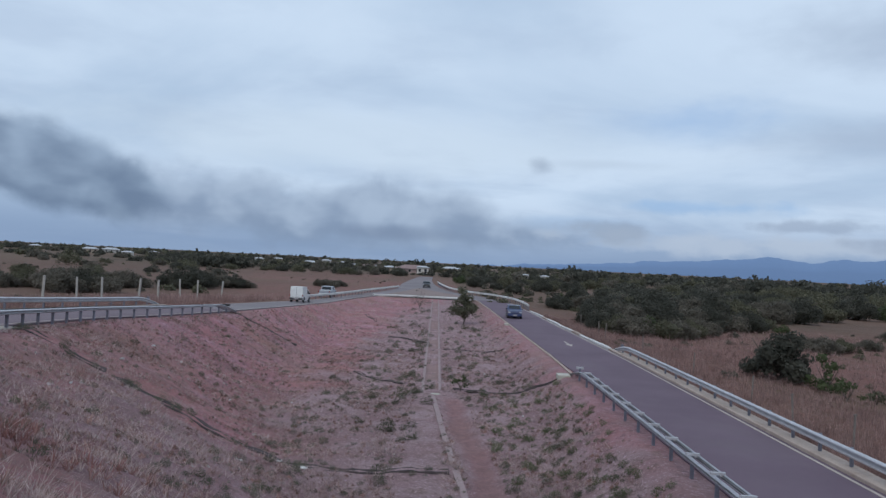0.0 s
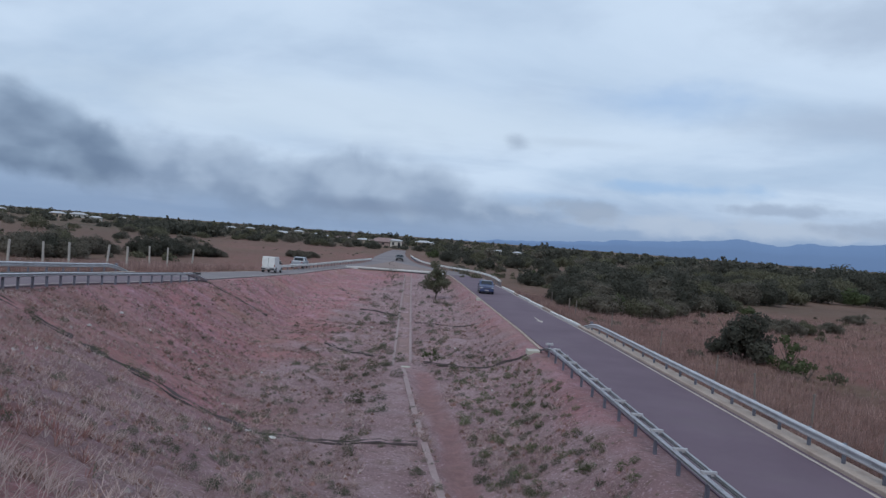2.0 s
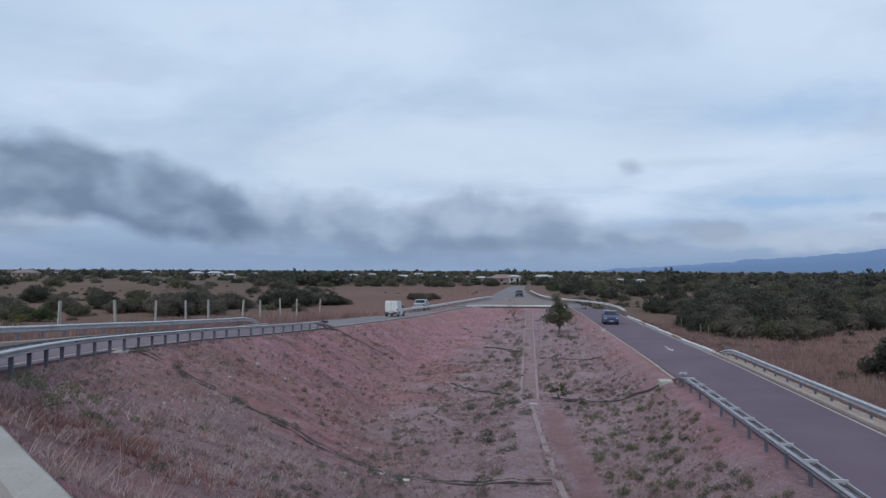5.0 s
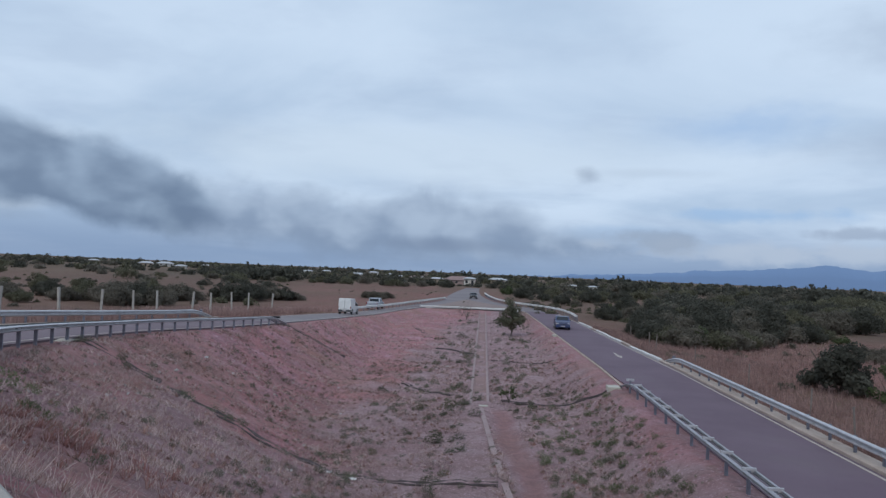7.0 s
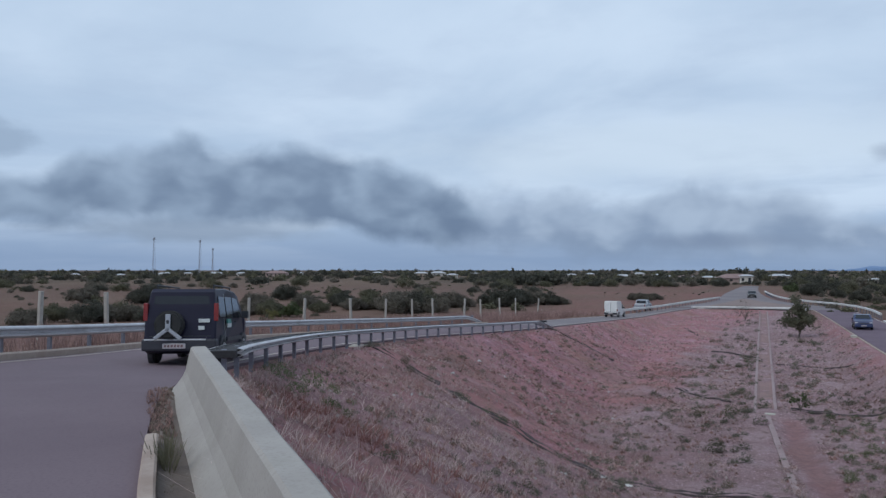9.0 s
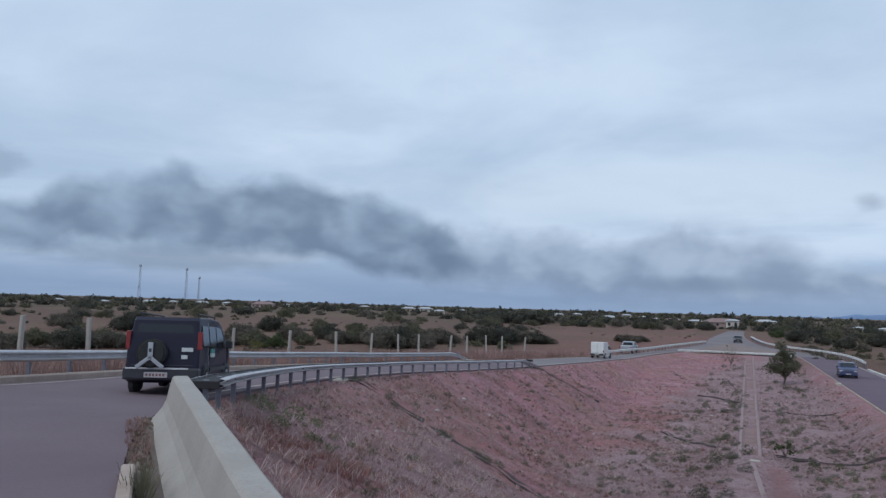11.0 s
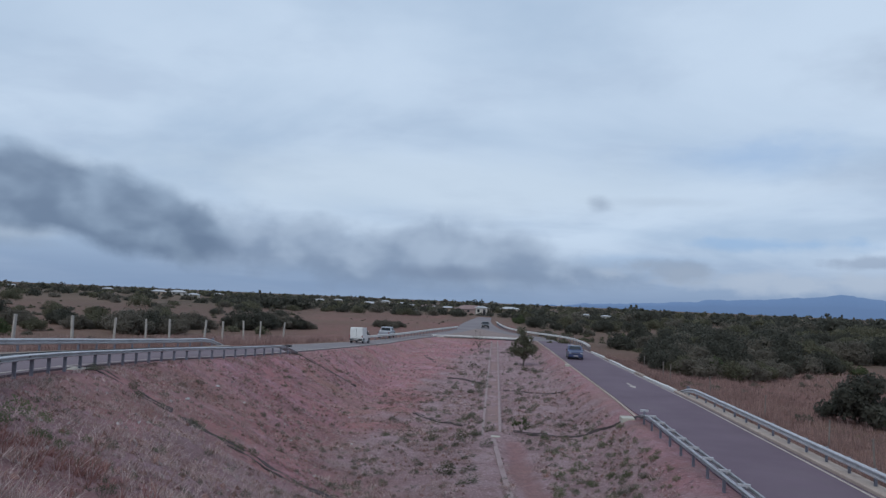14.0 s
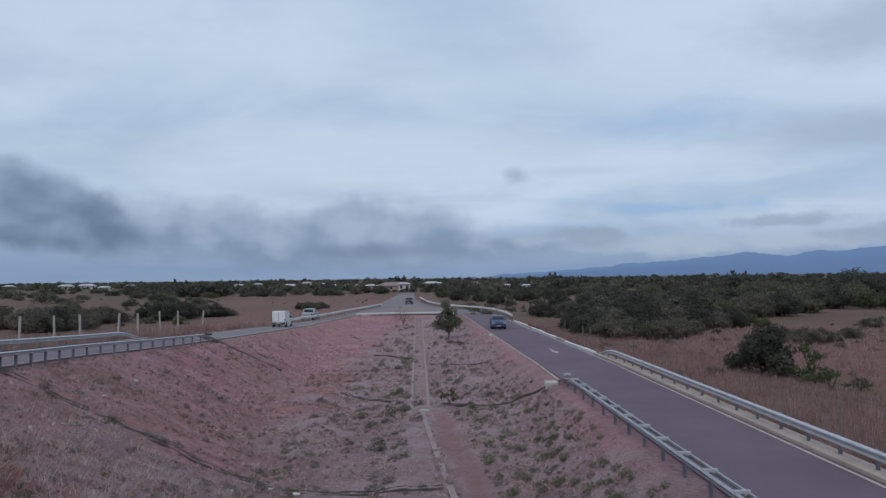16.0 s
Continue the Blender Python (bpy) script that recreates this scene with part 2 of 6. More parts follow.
M_fence = mat("weathered_fence_post", (0.46, 0.43, 0.39), (0.34, 0.31, 0.28), 2.5, 0.9, 0.4, fine=25)
M_fence_dull = mat("grey_wooden_post", (0.24, 0.205, 0.185), (0.17, 0.145, 0.13), 2.5, 0.9, 0.4, fine=25)
M_channel = mat("stone_pitched_channel", (0.285, 0.20, 0.20), (0.345, 0.26, 0.255), 0.8, 0.9, 0.5, fine=6, spots=(0.20, 0.14, 0.135), spot_scale=1.6, spot_amount=0.5)
# Near-black stands in for shade inside the drains; soil-coloured spots are weathering.
M_drain = mat("shaded_weathered_concrete", (0.056, 0.044, 0.047), (0.105, 0.082, 0.084), 0.9, 0.9, 0.4, fine=9, spots=(0.21, 0.14, 0.13), spot_scale=0.55, spot_amount=0.4)
M_bark = mat("bark", (0.11, 0.085, 0.07), (0.17, 0.14, 0.12), 5, 0.9, 0.6, fine=30)
M_bed = mat("silted_channel_bed", (0.30, 0.185, 0.175), (0.24, 0.15, 0.14), 0.7, 0.95, 0.6, fine=5, spots=(0.17, 0.115, 0.10), spot_scale=1.1, spot_amount=0.7)
M_litter = mat("pale_litter", (0.75, 0.74, 0.72), (0.6, 0.6, 0.6), 6, 0.6, 0.1)


def leaf_mat(name, c1, c2, vary=0.08):
    m = mat(name, tuple(v * 0.78 for v in c1), tuple(v * 1.12 for v in c2), 0.3, 0.8, 0, fine=1.1, vary=vary, spots=tuple(v * 1.3 for v in c2), spot_scale=0.14, spot_amount=0.45)
    t = m.node_tree
    b = t.nodes["Principled BSDF"]
    b.inputs["Specular IOR Level"].default_value = 0.12
    # thin leaves let part of the light through
    tr = t.nodes.new("ShaderNodeBsdfTranslucent")
    ms = t.nodes.new("ShaderNodeMixShader")
    ms.inputs[0].default_value = 0.4
    t.links.new(b.inputs["Base Color"].links[0].from_socket, tr.inputs["Color"])
    t.links.new(b.outputs[0], ms.inputs[1])
    t.links.new(tr.outputs[0], ms.inputs[2])
    t.links.new(ms.outputs[0], t.nodes["Material Output"].inputs["Surface"])
    return m


M_leaf_dark = leaf_mat("dark_foliage", (0.075, 0.075, 0.060), (0.110, 0.107, 0.086))
M_leaf_olive = leaf_mat("olive_foliage", (0.118, 0.115, 0.076), (0.164, 0.153, 0.104))
M_leaf_green = leaf_mat("green_foliage", (0.081, 0.102, 0.049), (0.121, 0.140, 0.071))
M_leaf_grey = leaf_mat("dry_grey_foliage", (0.138, 0.123, 0.099), (0.185, 0.164, 0.133))
M_leaf_fresh = leaf_mat("fresh_green_weeds", (0.130, 0.150, 0.080), (0.170, 0.188, 0.108))
M_rust = leaf_mat("rusty_scrub", (0.255, 0.123, 0.112), (0.348, 0.175, 0.158), 0.25)
M_straw = leaf_mat("dry_grass", (0.403, 0.297, 0.280), (0.526, 0.407, 0.381), 0.35)
M_straw_red = leaf_mat("reddish_dry_grass", (0.28, 0.165, 0.14), (0.36, 0.23, 0.20), 0.35)
M_weed = leaf_mat("weed_leaves", (0.125, 0.130, 0.092), (0.165, 0.166, 0.120), 0.12)
M_straw_brown = leaf_mat("brown_dry_grass", (0.286, 0.179, 0.161), (0.371, 0.249, 0.221), 0.35)


def ground_mat():
    """Red soil, grey dry grass and far scrub, mixed by two layers of the ground and by noise."""
    m = bpy.data.materials.new("soil_and_dry_grass")
    m.use_nodes = True
    t = m.node_tree
    b = t.nodes["Principled BSDF"]
    tc = t.nodes.new("ShaderNodeTexCoord")

    def noi(s, d, r=0.6, stretch=None):
        n = t.nodes.new("ShaderNodeTexNoise")
        n.inputs["Scale"].default_value, n.inputs["Detail"].default_value, n.inputs["Roughness"].default_value = s, d, r
        if stretch:
            mp = t.nodes.new("ShaderNodeMapping")
            mp.inputs["Scale"].default_value = stretch
            t.links.new(tc.outputs["Object"], mp.inputs[0])
            t.links.new(mp.outputs[0], n.inputs["Vector"])
        else:
            t.links.new(tc.outputs["Object"], n.inputs["Vector"])
        return n.outputs["Fac"]

    def mix(f, a, bb):
        n = t.nodes.new("ShaderNodeMix")
        n.data_type = "RGBA"
        for i, v in ((0, f), (6, a), (7, bb)):
            if isinstance(v, tuple):
                n.inputs[i].default_value = (*v, 1)
            elif isinstance(v, float):
                n.inputs[i].default_value = v
            else:
                t.links.new(v, n.inputs[i])
        return n.outputs[2]

    def ramp(v, lo, hi, to=1.0):
        n = t.nodes.new("ShaderNodeMapRange")
        n.inputs[1].default_value, n.inputs[2].default_value, n.inputs[4].default_value = lo, hi, to
        t.links.new(v, n.inputs[0])
        return n.outputs[0]

    at = t.nodes.new("ShaderNodeAttribute")
    at.attribute_name = "cover"
    sp = t.nodes.new("ShaderNodeSeparateColor")
    t.links.new(at.outputs["Color"], sp.inputs[0])
    red, floor_, scrub = sp.outputs
    soil = mix(ramp(noi(0.16, 5), 0.35, 0.65), (0.390, 0.167, 0.162), (0.442, 0.219, 0.245))
    soil = mix(ramp(noi(0.55, 6, 0.7), 0.5, 0.66, 0.7), soil, (0.475, 0.288, 0.333))
    soil = mix(ramp(noi(3.2, 6, 0.75), 0.52, 0.64, 0.85), soil, (0.147, 0.081, 0.092))
    soil = mix(ramp(noi(9.0, 4, 0.75), 0.56, 0.68, 0.7), soil, (0.623, 0.439, 0.494))
    soil = mix(ramp(noi(1.3, 8, 0.8), 0.52, 0.62, 0.6), soil, (0.195, 0.117, 0.119))
    soil = mix(ramp(noi(15.0, 3, 0.7), 0.58, 0.68, 0.55), soil, (0.552, 0.426, 0.424))
    grass = mix(ramp(noi(0.5, 6), 0.35, 0.65), (0.281, 0.179, 0.185), (0.374, 0.264, 0.270))
    grass = mix(ramp(noi(1.5, 6, 0.7), 0.52, 0.68, 0.8), grass, (0.195, 0.133, 0.111))
    grass = mix(ramp(noi(4.0, 6, 0.75), 0.54, 0.66, 0.75), grass, (0.147, 0.093, 0.092))
    grass = mix(ramp(noi(9.0, 4, 0.7), 0.55, 0.68, 0.75), grass, (0.681, 0.476, 0.531))
    soil = mix(ramp(noi(0.11, 6, 0.7), 0.46, 0.66, 0.55), soil, (0.305, 0.205, 0.154))
    soil = mix(ramp(noi(0.75, 7, 0.75), 0.54, 0.68, 0.5), soil, (0.229, 0.180, 0.143))
    blotch = ramp(noi(0.28, 7, 0.75), 0.48, 0.62, 0.45)
    soil = mix(blotch, soil, (0.184, 0.090, 0.089))
    grass = mix(ramp(noi(0.35, 7, 0.75), 0.52, 0.64, 0.45), grass, (0.212, 0.129, 0.135))
    field = mix(ramp(noi(0.03, 6), 0.4, 0.6), (0.226, 0.116, 0.102), (0.204, 0.120, 0.097))
    field = mix(ramp(noi(0.09, 6, 0.7, (1, 0.4, 1)), 0.5, 0.65, 0.7), field, (0.167, 0.116, 0.081))
    field = mix(ramp(noi(0.9, 6, 0.75), 0.5, 0.66, 0.75), field, (0.124, 0.078, 0.061))
    field = mix(ramp(noi(3.0, 5, 0.75), 0.54, 0.7, 0.6), field, (0.284, 0.171, 0.142))
    far = mix(ramp(noi(0.012, 6, 0.7, (1, 0.5, 1)), 0.4, 0.62), (0.111, 0.080, 0.059), (0.174, 0.117, 0.087))
    far = mix(ramp(noi(0.11, 6, 0.75), 0.5, 0.66, 0.6), far, (0.080, 0.061, 0.049))
    c = mix(floor_, soil, grass)
    c = mix(ramp(at.outputs["Alpha"], 0.0, 1.0, 0.8), c, mix(ramp(noi(2.5, 6, 0.75), 0.4, 0.62), (0.328, 0.194, 0.188), (0.230, 0.136, 0.137)))
    c = mix(red, field, c)
    c = mix(scrub, c, far)
    t.links.new(c, b.inputs["Base Color"])
    b.inputs["Roughness"].default_value = 0.95
    b.inputs["Specular IOR Level"].default_value = 0.15
    bn = t.nodes.new("ShaderNodeBump")
    bn.inputs["Strength"].default_value, bn.inputs["Distance"].default_value = 1.0, 0.22
    t.links.new(noi(2.2, 8, 0.75), bn.inputs["Height"])
    t.links.new(bn.outputs[0], b.inputs["Normal"])
    return m


M_ground = ground_mat()

# ---------------------------------------------------------------- mesh helpers


def part(name, bm, material, parent=None, label="", smooth=False):
    me = bpy.data.meshes.new(name)
    bm.to_mesh(me)
    bm.free()
    return mesh_part(name, me, material, parent, label, smooth)


def mesh_part(name, me, material, parent=None, label="", smooth=False):
    if material is not None and not me.materials:
        me.materials.append(material)
    if smooth:
        me.polygons.foreach_set("use_smooth", [True] * len(me.polygons))
    ob = new(name, me)
    if parent is not None:
        ob.parent = parent
    if label:
        ob["label"] = label
    return ob


def thing(name, m, label, category, group="", kind=""):
    ob = new(name)
    ob.empty_display_size = 0.2
    ob.matrix_basis = m
    return tagged(ob, label, category, group, kind)


def box(bm, x0, x1, y0, y1, z0, z1, bevel=0.0, m=None):
    r = bmesh.ops.create_cube(bm, size=1.0)
    vs = r["verts"]
    for v in vs:
        v.co = Vector(((x0 + x1) / 2 + v.co.x * (x1 - x0), (y0 + y1) / 2 + v.co.y * (y1 - y0), (z0 + z1) / 2 + v.co.z * (z1 - z0)))
    if bevel:
        es = list({e for v in vs for e in v.link_edges})
        r2 = bmesh.ops.bevel(bm, geom=es, offset=bevel, segments=2, affect="EDGES", profile=0.6)
        vs = list({v for f in r2["faces"] for v in f.verts} | {v for v in vs if v.is_valid})
    if m is not None:
        bmesh.ops.transform(bm, matrix=m, verts=vs)
    return vs


def boxed(*a, **k):
    bm = bmesh.new()
    box(bm, *a, **k)
    return bm


def cyl(bm, p, q, r1, r2=None, n=10):
    p, q = Vector(p), Vector(q)
    r2 = r1 if r2 is None else r2
    d = q - p
    m = Matrix.Translation((p + q) / 2) @ d.to_track_quat("Z", "Y").to_matrix().to_4x4()
    return bmesh.ops.create_cone(bm, cap_ends=True, segments=n, radius1=r1, radius2=r2, depth=d.length, matrix=m)["verts"]


def interp(v, knots):
    return np.interp(v, [k[0] for k in knots], [k[1] for k in knots])


def curve_xy(points, step):
    """A smooth line through plan points (Catmull-Rom), at even steps."""
    p = np.array([points[0], *points, points[-1]], float)
    p[0], p[-1] = 2 * p[1] - p[2], 2 * p[-2] - p[-3]
    out = []
    for i in range(1, len(p) - 2):
        for u in np.linspace(0, 1, 16, endpoint=False):
            a, b, c, d = p[i - 1], p[i], p[i + 1], p[i + 2]
            out.append(0.5 * (2 * b + (c - a) * u + (2 * a - 5 * b + 4 * c - d) * u * u + (3 * b - a - 3 * c + d) * u ** 3))
    out.append(p[-2])
    out = np.array(out)
    s = np.concatenate([[0], np.cumsum(np.linalg.norm(np.diff(out, axis=0), axis=1))])
    n = max(2, int(round(s[-1] / step)) + 1)
    q = np.linspace(0, s[-1], n)
    return np.stack([np.interp(q, s, out[:, k]) for k in range(out.shape[1])], 1)


def sweep(points, profile, closed=True):
    """A profile (across to the right of the way, up) drawn along points (x, y, z): a mesh, with end caps."""
    p = np.asarray(points, float)
    d = np.gradient(p[:, :2], axis=0)
    d /= np.linalg.norm(d, axis=1)[:, None]
    right = np.stack([d[:, 1], -d[:, 0]], 1)
    k = len(profile)
    v = []
    for i in range(len(p)):
        for a, u in profile:
            v.append((p[i, 0] + right[i, 0] * a, p[i, 1] + right[i, 1] * a, p[i, 2] + u))
    f = []
    for i in range(len(p) - 1):
        for j in range(k if closed else k - 1):
            a, b = i * k + j, i * k + (j + 1) % k
            f.append((a, b, b + k, a + k))
    if closed:
        f += [tuple(range(k - 1, -1, -1)), tuple(range((len(p) - 1) * k, len(p) * k))]
    me = bpy.data.meshes.new("swept")
    me.from_pydata(v, [], f)
    bm = bmesh.new()
    bm.from_mesh(me)
    bmesh.ops.recalc_face_normals(bm, faces=bm.faces)
    bm.to_mesh(me)
    bm.free()
    return me


def swept(name, points, profile, material, parent=None, label="", closed=True, smooth=False):
    me = sweep(points, profile, closed)
    me.name = name
    return mesh_part(name, me, material, parent, label, smooth)


# ---------------------------------------------------------------- the lie of the land
# height of the upper ramp along y
RAMP_Z = [(-60, 4.4), (-10, 4.2), (0, 4.12), (9, 4.05), (14, 3.7), (30, 2.7), (43, 2.0), (52, 1.6), (60, 1.3), (78, 0.6), (95, 0.08), (105, 0.0), (400, 0.0)]
# right and left edge of the upper ramp, from the bridge to the junction
RIGHT_EDGE = curve_xy([(40, -38.3), (20, -19.2), (0.0, 0.0), (-5.5, 5.3), (-9.3, 9.6), (-12.0, 14.6), (-14.7, 22.4), (-16.4, 30), (-17.2, 38), (-16.8, 47), (-16.3, 57), (-15.8, 75), (-15.0, 90), (-13.2, 108), (-10.4, 121.5)], 1.0)
LEFT_EDGE = curve_xy([(32, -46), (12, -27), (-6.0, -7.0), (-13.5, 4.5), (-17.4, 14.3), (-20.0, 22), (-21.7, 30), (-22.8, 41), (-22.4, 52), (-21.9, 70), (-20.0, 88), (-17.0, 104), (-13.0, 127), (-9.4, 154), (-10.2, 200), (-10.5, 260), (-10.2, 330)], 1.0)


def ramp_z(y):
    return interp(y, RAMP_Z)


def nearest(px, py, line):
    """Distance from plan points to a line (positive to the right of its way), and the y of the nearest place."""
    best = np.full(px.shape, 1e9)
    side, ny = np.zeros(px.shape), np.zeros(px.shape)
    for a, b in zip(line[:-1:2], line[2::2]):
        d = b - a
        u = np.clip(((px - a[0]) * d[0] + (py - a[1]) * d[1]) / (d @ d), 0, 1)
        qx, qy = a[0] + u * d[0], a[1] + u * d[1]
        r = np.hypot(px - qx, py - qy)
        s = np.sign(d[1] * (px - qx) - d[0] * (py - qy))
        m = r < best
        best, side, ny = np.where(m, r, best), np.where(m, s, side), np.where(m, qy, ny)
    return best * side, ny


def wobble(x, y, s):
    return np.sin(x * s + 1.7 * np.sin(y * s * 0.7)) * np.cos(y * s * 1.13 + 1.3 * np.sin(x * s * 0.6 + 2))


def valley_floor(y):
    return interp(y, [(-60, -1.75), (20, -1.6), (45, -1.5), (70, -1.2), (100, -0.75), (121, -0.3), (124, -0.12), (3000, -0.12)])


LOW_LEFT, LOW_RIGHT = 7.75, 12.98  # edges of the lower ramp's asphalt


def low_shift(y):
    """The lower ramp bends to the left towards the junction."""
    return interp(y, [(-100, 0), (50, 0), (80, -0.7), (100, -1.1), (120, -1.7), (140, -4.5), (160, -8)])


def land(px, py):
    """Ground height for arrays of plan points."""
    px, py = np.asarray(px, float), np.asarray(py, float)
    dr, yr = nearest(px, py, RIGHT_EDGE)
    dl, yl = nearest(px, py, LEFT_EDGE)
    rough = 0.10 * wobble(px, py, 0.9) + 0.06 * wobble(py, px, 2.1) + 0.04 * wobble(px + 3, py, 4.3)
    flat = valley_floor(py)
    gully = -0.22 * np.exp(-((px - 1.85 + 0.075 * (py - 26.5) + 0.12 * np.sin(py * 0.6)) / 0.5) ** 2) * (py < 41)
    bank = ramp_z(yr) - 0.07 - 0.03 * np.clip(dr, 0, 1.1) - 0.50 * np.maximum(dr - 1.1, 0) + 0.012 * np.maximum(dr - 9, 0)
    xs = px - low_shift(py)
    bank2 = -0.05 - 0.62 * np.maximum(LOW_LEFT - 0.7 - xs, 0)
    k = 0.22

    def smax(a, b):
        h = np.clip(0.5 + 0.5 * (a - b) / k, 0, 1)
        return b * (1 - h) + a * h + k * h * (1 - h)

    valley = smax(smax(flat + gully, np.maximum(bank, -3)), np.maximum(bank2, -3)) + rough * np.clip((dr - 0.4) / 1.2, 0, 1) * np.clip((LOW_LEFT - 0.5 - xs) / 1.0, 0, 1)
    # beyond the lower ramp
    right = -0.16 - 0.05 * np.clip(xs - 14.6, 0, 9) + rough * 1.2 + 0.25 * wobble(px, py, 0.09) - 0.12
    right = np.where(xs < 14.4, -0.16, right)
    # beyond the upper ramp
    out = np.maximum(-dl, 0)
    leftz = ramp_z(yl) - 0.12 - 0.03 * np.clip(out - 1.5, 0, 14) - 0.12 * np.clip(out - 15.5, 0, 30)
    leftz = np.maximum(leftz, -0.5 + 0.2 * wobble(px, py, 0.05)) + rough * np.clip(out - 1, 0, 1)
    z = np.where(xs < LOW_LEFT - 0.45, valley, np.where(xs > 14.0, right, np.where(xs < LOW_LEFT + 1.4, -0.05, -0.14)))
    on_ramp = (dr <= -0.8) & (dl >= 0.8) & (py < 123)
    z = np.where(on_ramp, ramp_z(np.minimum(yr, yl * 0.5 + yr * 0.5)) - 0.3, z)
    z = np.where((dl < 0.8) & (dr < 0), leftz, z)
    # junction
    z = np.where((py > 122.5) & (dl >= -0.2) & (px < 18 - np.clip(py - 122, 0, 60) * 0.25), -0.12, z)
    # the plain rises and falls a little far off
    far = np.clip((np.hypot(px, py) - 170) / 400, 0, 1)
    return z + far * (0.8 * wobble(px, py, 0.011) + 0.6) - 0.2 * np.clip((np.hypot(px, py) - 900) / 2000, 0, 1)


def land_at(x, y):
    return float(land(np.array([x]), np.array([y]))[0])


def graded(lo, hi, step, reach, grow=1.16):
    a = list(np.arange(lo, hi + 1e-6, step))
    s, v = step, hi
    up = []
    while v < reach:
        s *= grow
        v += s
        up.append(v)
    s, v, down = step, lo, []
    while v > -reach:
        s *= grow
        v -= s
        down.append(v)
    return np.array(down[::-1] + a + up)


gx, gy = graded(-28, 20, 0.3, 4600), graded(0, 95, 0.4, 4600)
GX, GY = np.meshgrid(gx, gy)
GZ = land(GX.ravel(), GY.ravel())
nx, ny_ = len(gx), len(gy)
verts = np.stack([GX.ravel(), GY.ravel(), GZ], 1)
idx = np.arange(nx * ny_).reshape(ny_, nx)
quads = np.stack([idx[:-1, :-1], idx[:-1, 1:], idx[1:, 1:], idx[1:, :-1]], -1).reshape(-1, 4)
me = bpy.data.meshes.new("ground")
me.from_pydata(verts.tolist(), [], quads.tolist())
cov = me.color_attributes.new("cover", "FLOAT_COLOR", "POINT")
fx, fy = GX.ravel(), GY.ravel()
dr_, yr_ = nearest(fx, fy, RIGHT_EDGE)
dl_, _ = nearest(fx, fy, LEFT_EDGE)
in_valley = np.clip((LOW_LEFT + 1.2 - (fx - low_shift(fy))) / 1.0, 0, 1) * np.clip((dr_ + 0.5) / 1.0, 0, 1) * (fy < 124)
floor_m = np.clip((dr_ - 9.0 + 1.5 * wobble(fx, fy, 0.5) + 0.8 * wobble(fy, fx, 1.3)) / 2.5, 0, 1) * np.clip((7.6 - fx + 0.9 * wobble(fx, fy, 1.1) - 0.03 * np.clip(fy - 40, 0, 60)) / 1.5, 0.3, 1)
near_tip = np.exp(-((fx + 9) ** 2 + (fy - 15) ** 2) / 22.0)
floor_m = np.maximum(floor_m, 0.75 * np.clip((27 - fy) / 3 + 0.5 * wobble(fx, fy, 0.8), 0, 1) * (dr_ > 4))
floor_m = np.maximum(floor_m, 0.65 * near_tip)
gully_m = np.exp(-((fx - 1.85 + 0.075 * (fy - 26.5) + 0.12 * np.sin(fy * 0.6) + 0.15 * wobble(fx, fy, 2.1)) / 0.42) ** 2) * (fy < 41)
floor_m *= 1 - 0.8 * gully_m
scrub_m = np.clip((np.hypot(fx, fy) - 170) / 160, 0, 1)
scrub_m = np.maximum(scrub_m, 0.6 * np.clip((-dl_ - 8) / 20, 0, 1) * (dr_ < 0))
scrub_m = np.maximum(scrub_m, 0.75 * np.clip((np.hypot(fx, fy) - 88) / 30, 0, 1) * (fx > 4))
scrub_m *= np.where((np.degrees(np.arctan2(-fx, fy)) > 4) & (np.degrees(np.arctan2(-fx, fy)) < 15) & (np.hypot(fx, fy) < 330), np.clip(0.45 + 0.4 * np.sin(fy * 0.09 + fx * 0.03) + 0.25 * wobble(fx, fy, 0.06), 0.1, 0.85), 1.0)
# bare rust-brown earth in the gully and at the foot of the bank
bare = np.clip(1.5 * gully_m - 0.3, 0, 1) + np.clip(1.3 * np.exp(-((fx + 5.6) / 2.4) ** 2 - ((fy - 29.5) / 3.0) ** 2) + 0.5 * wobble(fx, fy, 1.4) - 0.4, 0, 1)
bare += 1.3 * np.exp(-((fx + 8.0) ** 2 + (fy - 11.6) ** 2) / 3.0)
bare += np.clip(wobble(fx, fy, 0.45) + 0.6 * wobble(fy, fx, 1.2) - 0.75, 0, 0.8) * (floor_m < 0.5)
cols = np.stack([in_valley, floor_m, scrub_m, np.clip(bare, 0, 1)], 1)
cov.data.foreach_set("color", cols.ravel())
ground = tagged(mesh_part("ground", me, M_ground, smooth=True), "red soil and dry grass ground of the road cutting", "ground", kind="structure")

# ---------------------------------------------------------------- roads


def strip(name, left, right, zf, material, lift, label, category, cols=6, thick=0.35):
    """A paved strip between two plan lines of equal count, with a skirt for its thickness."""
    n = len(left)
    v, f = [], []
    for i in range(n):
        for j in range(cols + 1):
            u = j / cols
            x, y = left[i] * (1 - u) + right[i] * u
            v.append((x, y, zf(x, y) + lift))
    w = cols + 1
    for i in range(n - 1):
        for j in range(cols):
            a = i * w + j
            f.append((a, a + 1, a + w + 1, a + w))
    base = len(v)
    for i in range(n):
        for j in (0, cols):
            x, y, z = v[i * w + j]
            v.append((x, y, z - thick))
    for i in range(n - 1):
        a = base + 2 * i
        f += [(i * w, (i + 1) * w, a + 2, a), (i * w + cols, a + 1, a + 3, (i + 1) * w + cols)]
    me = bpy.data.meshes.new(name)
    me.from_pydata(v, [], f)
    return tagged(mesh_part(name, me, material, smooth=False), label, category, kind="structure")


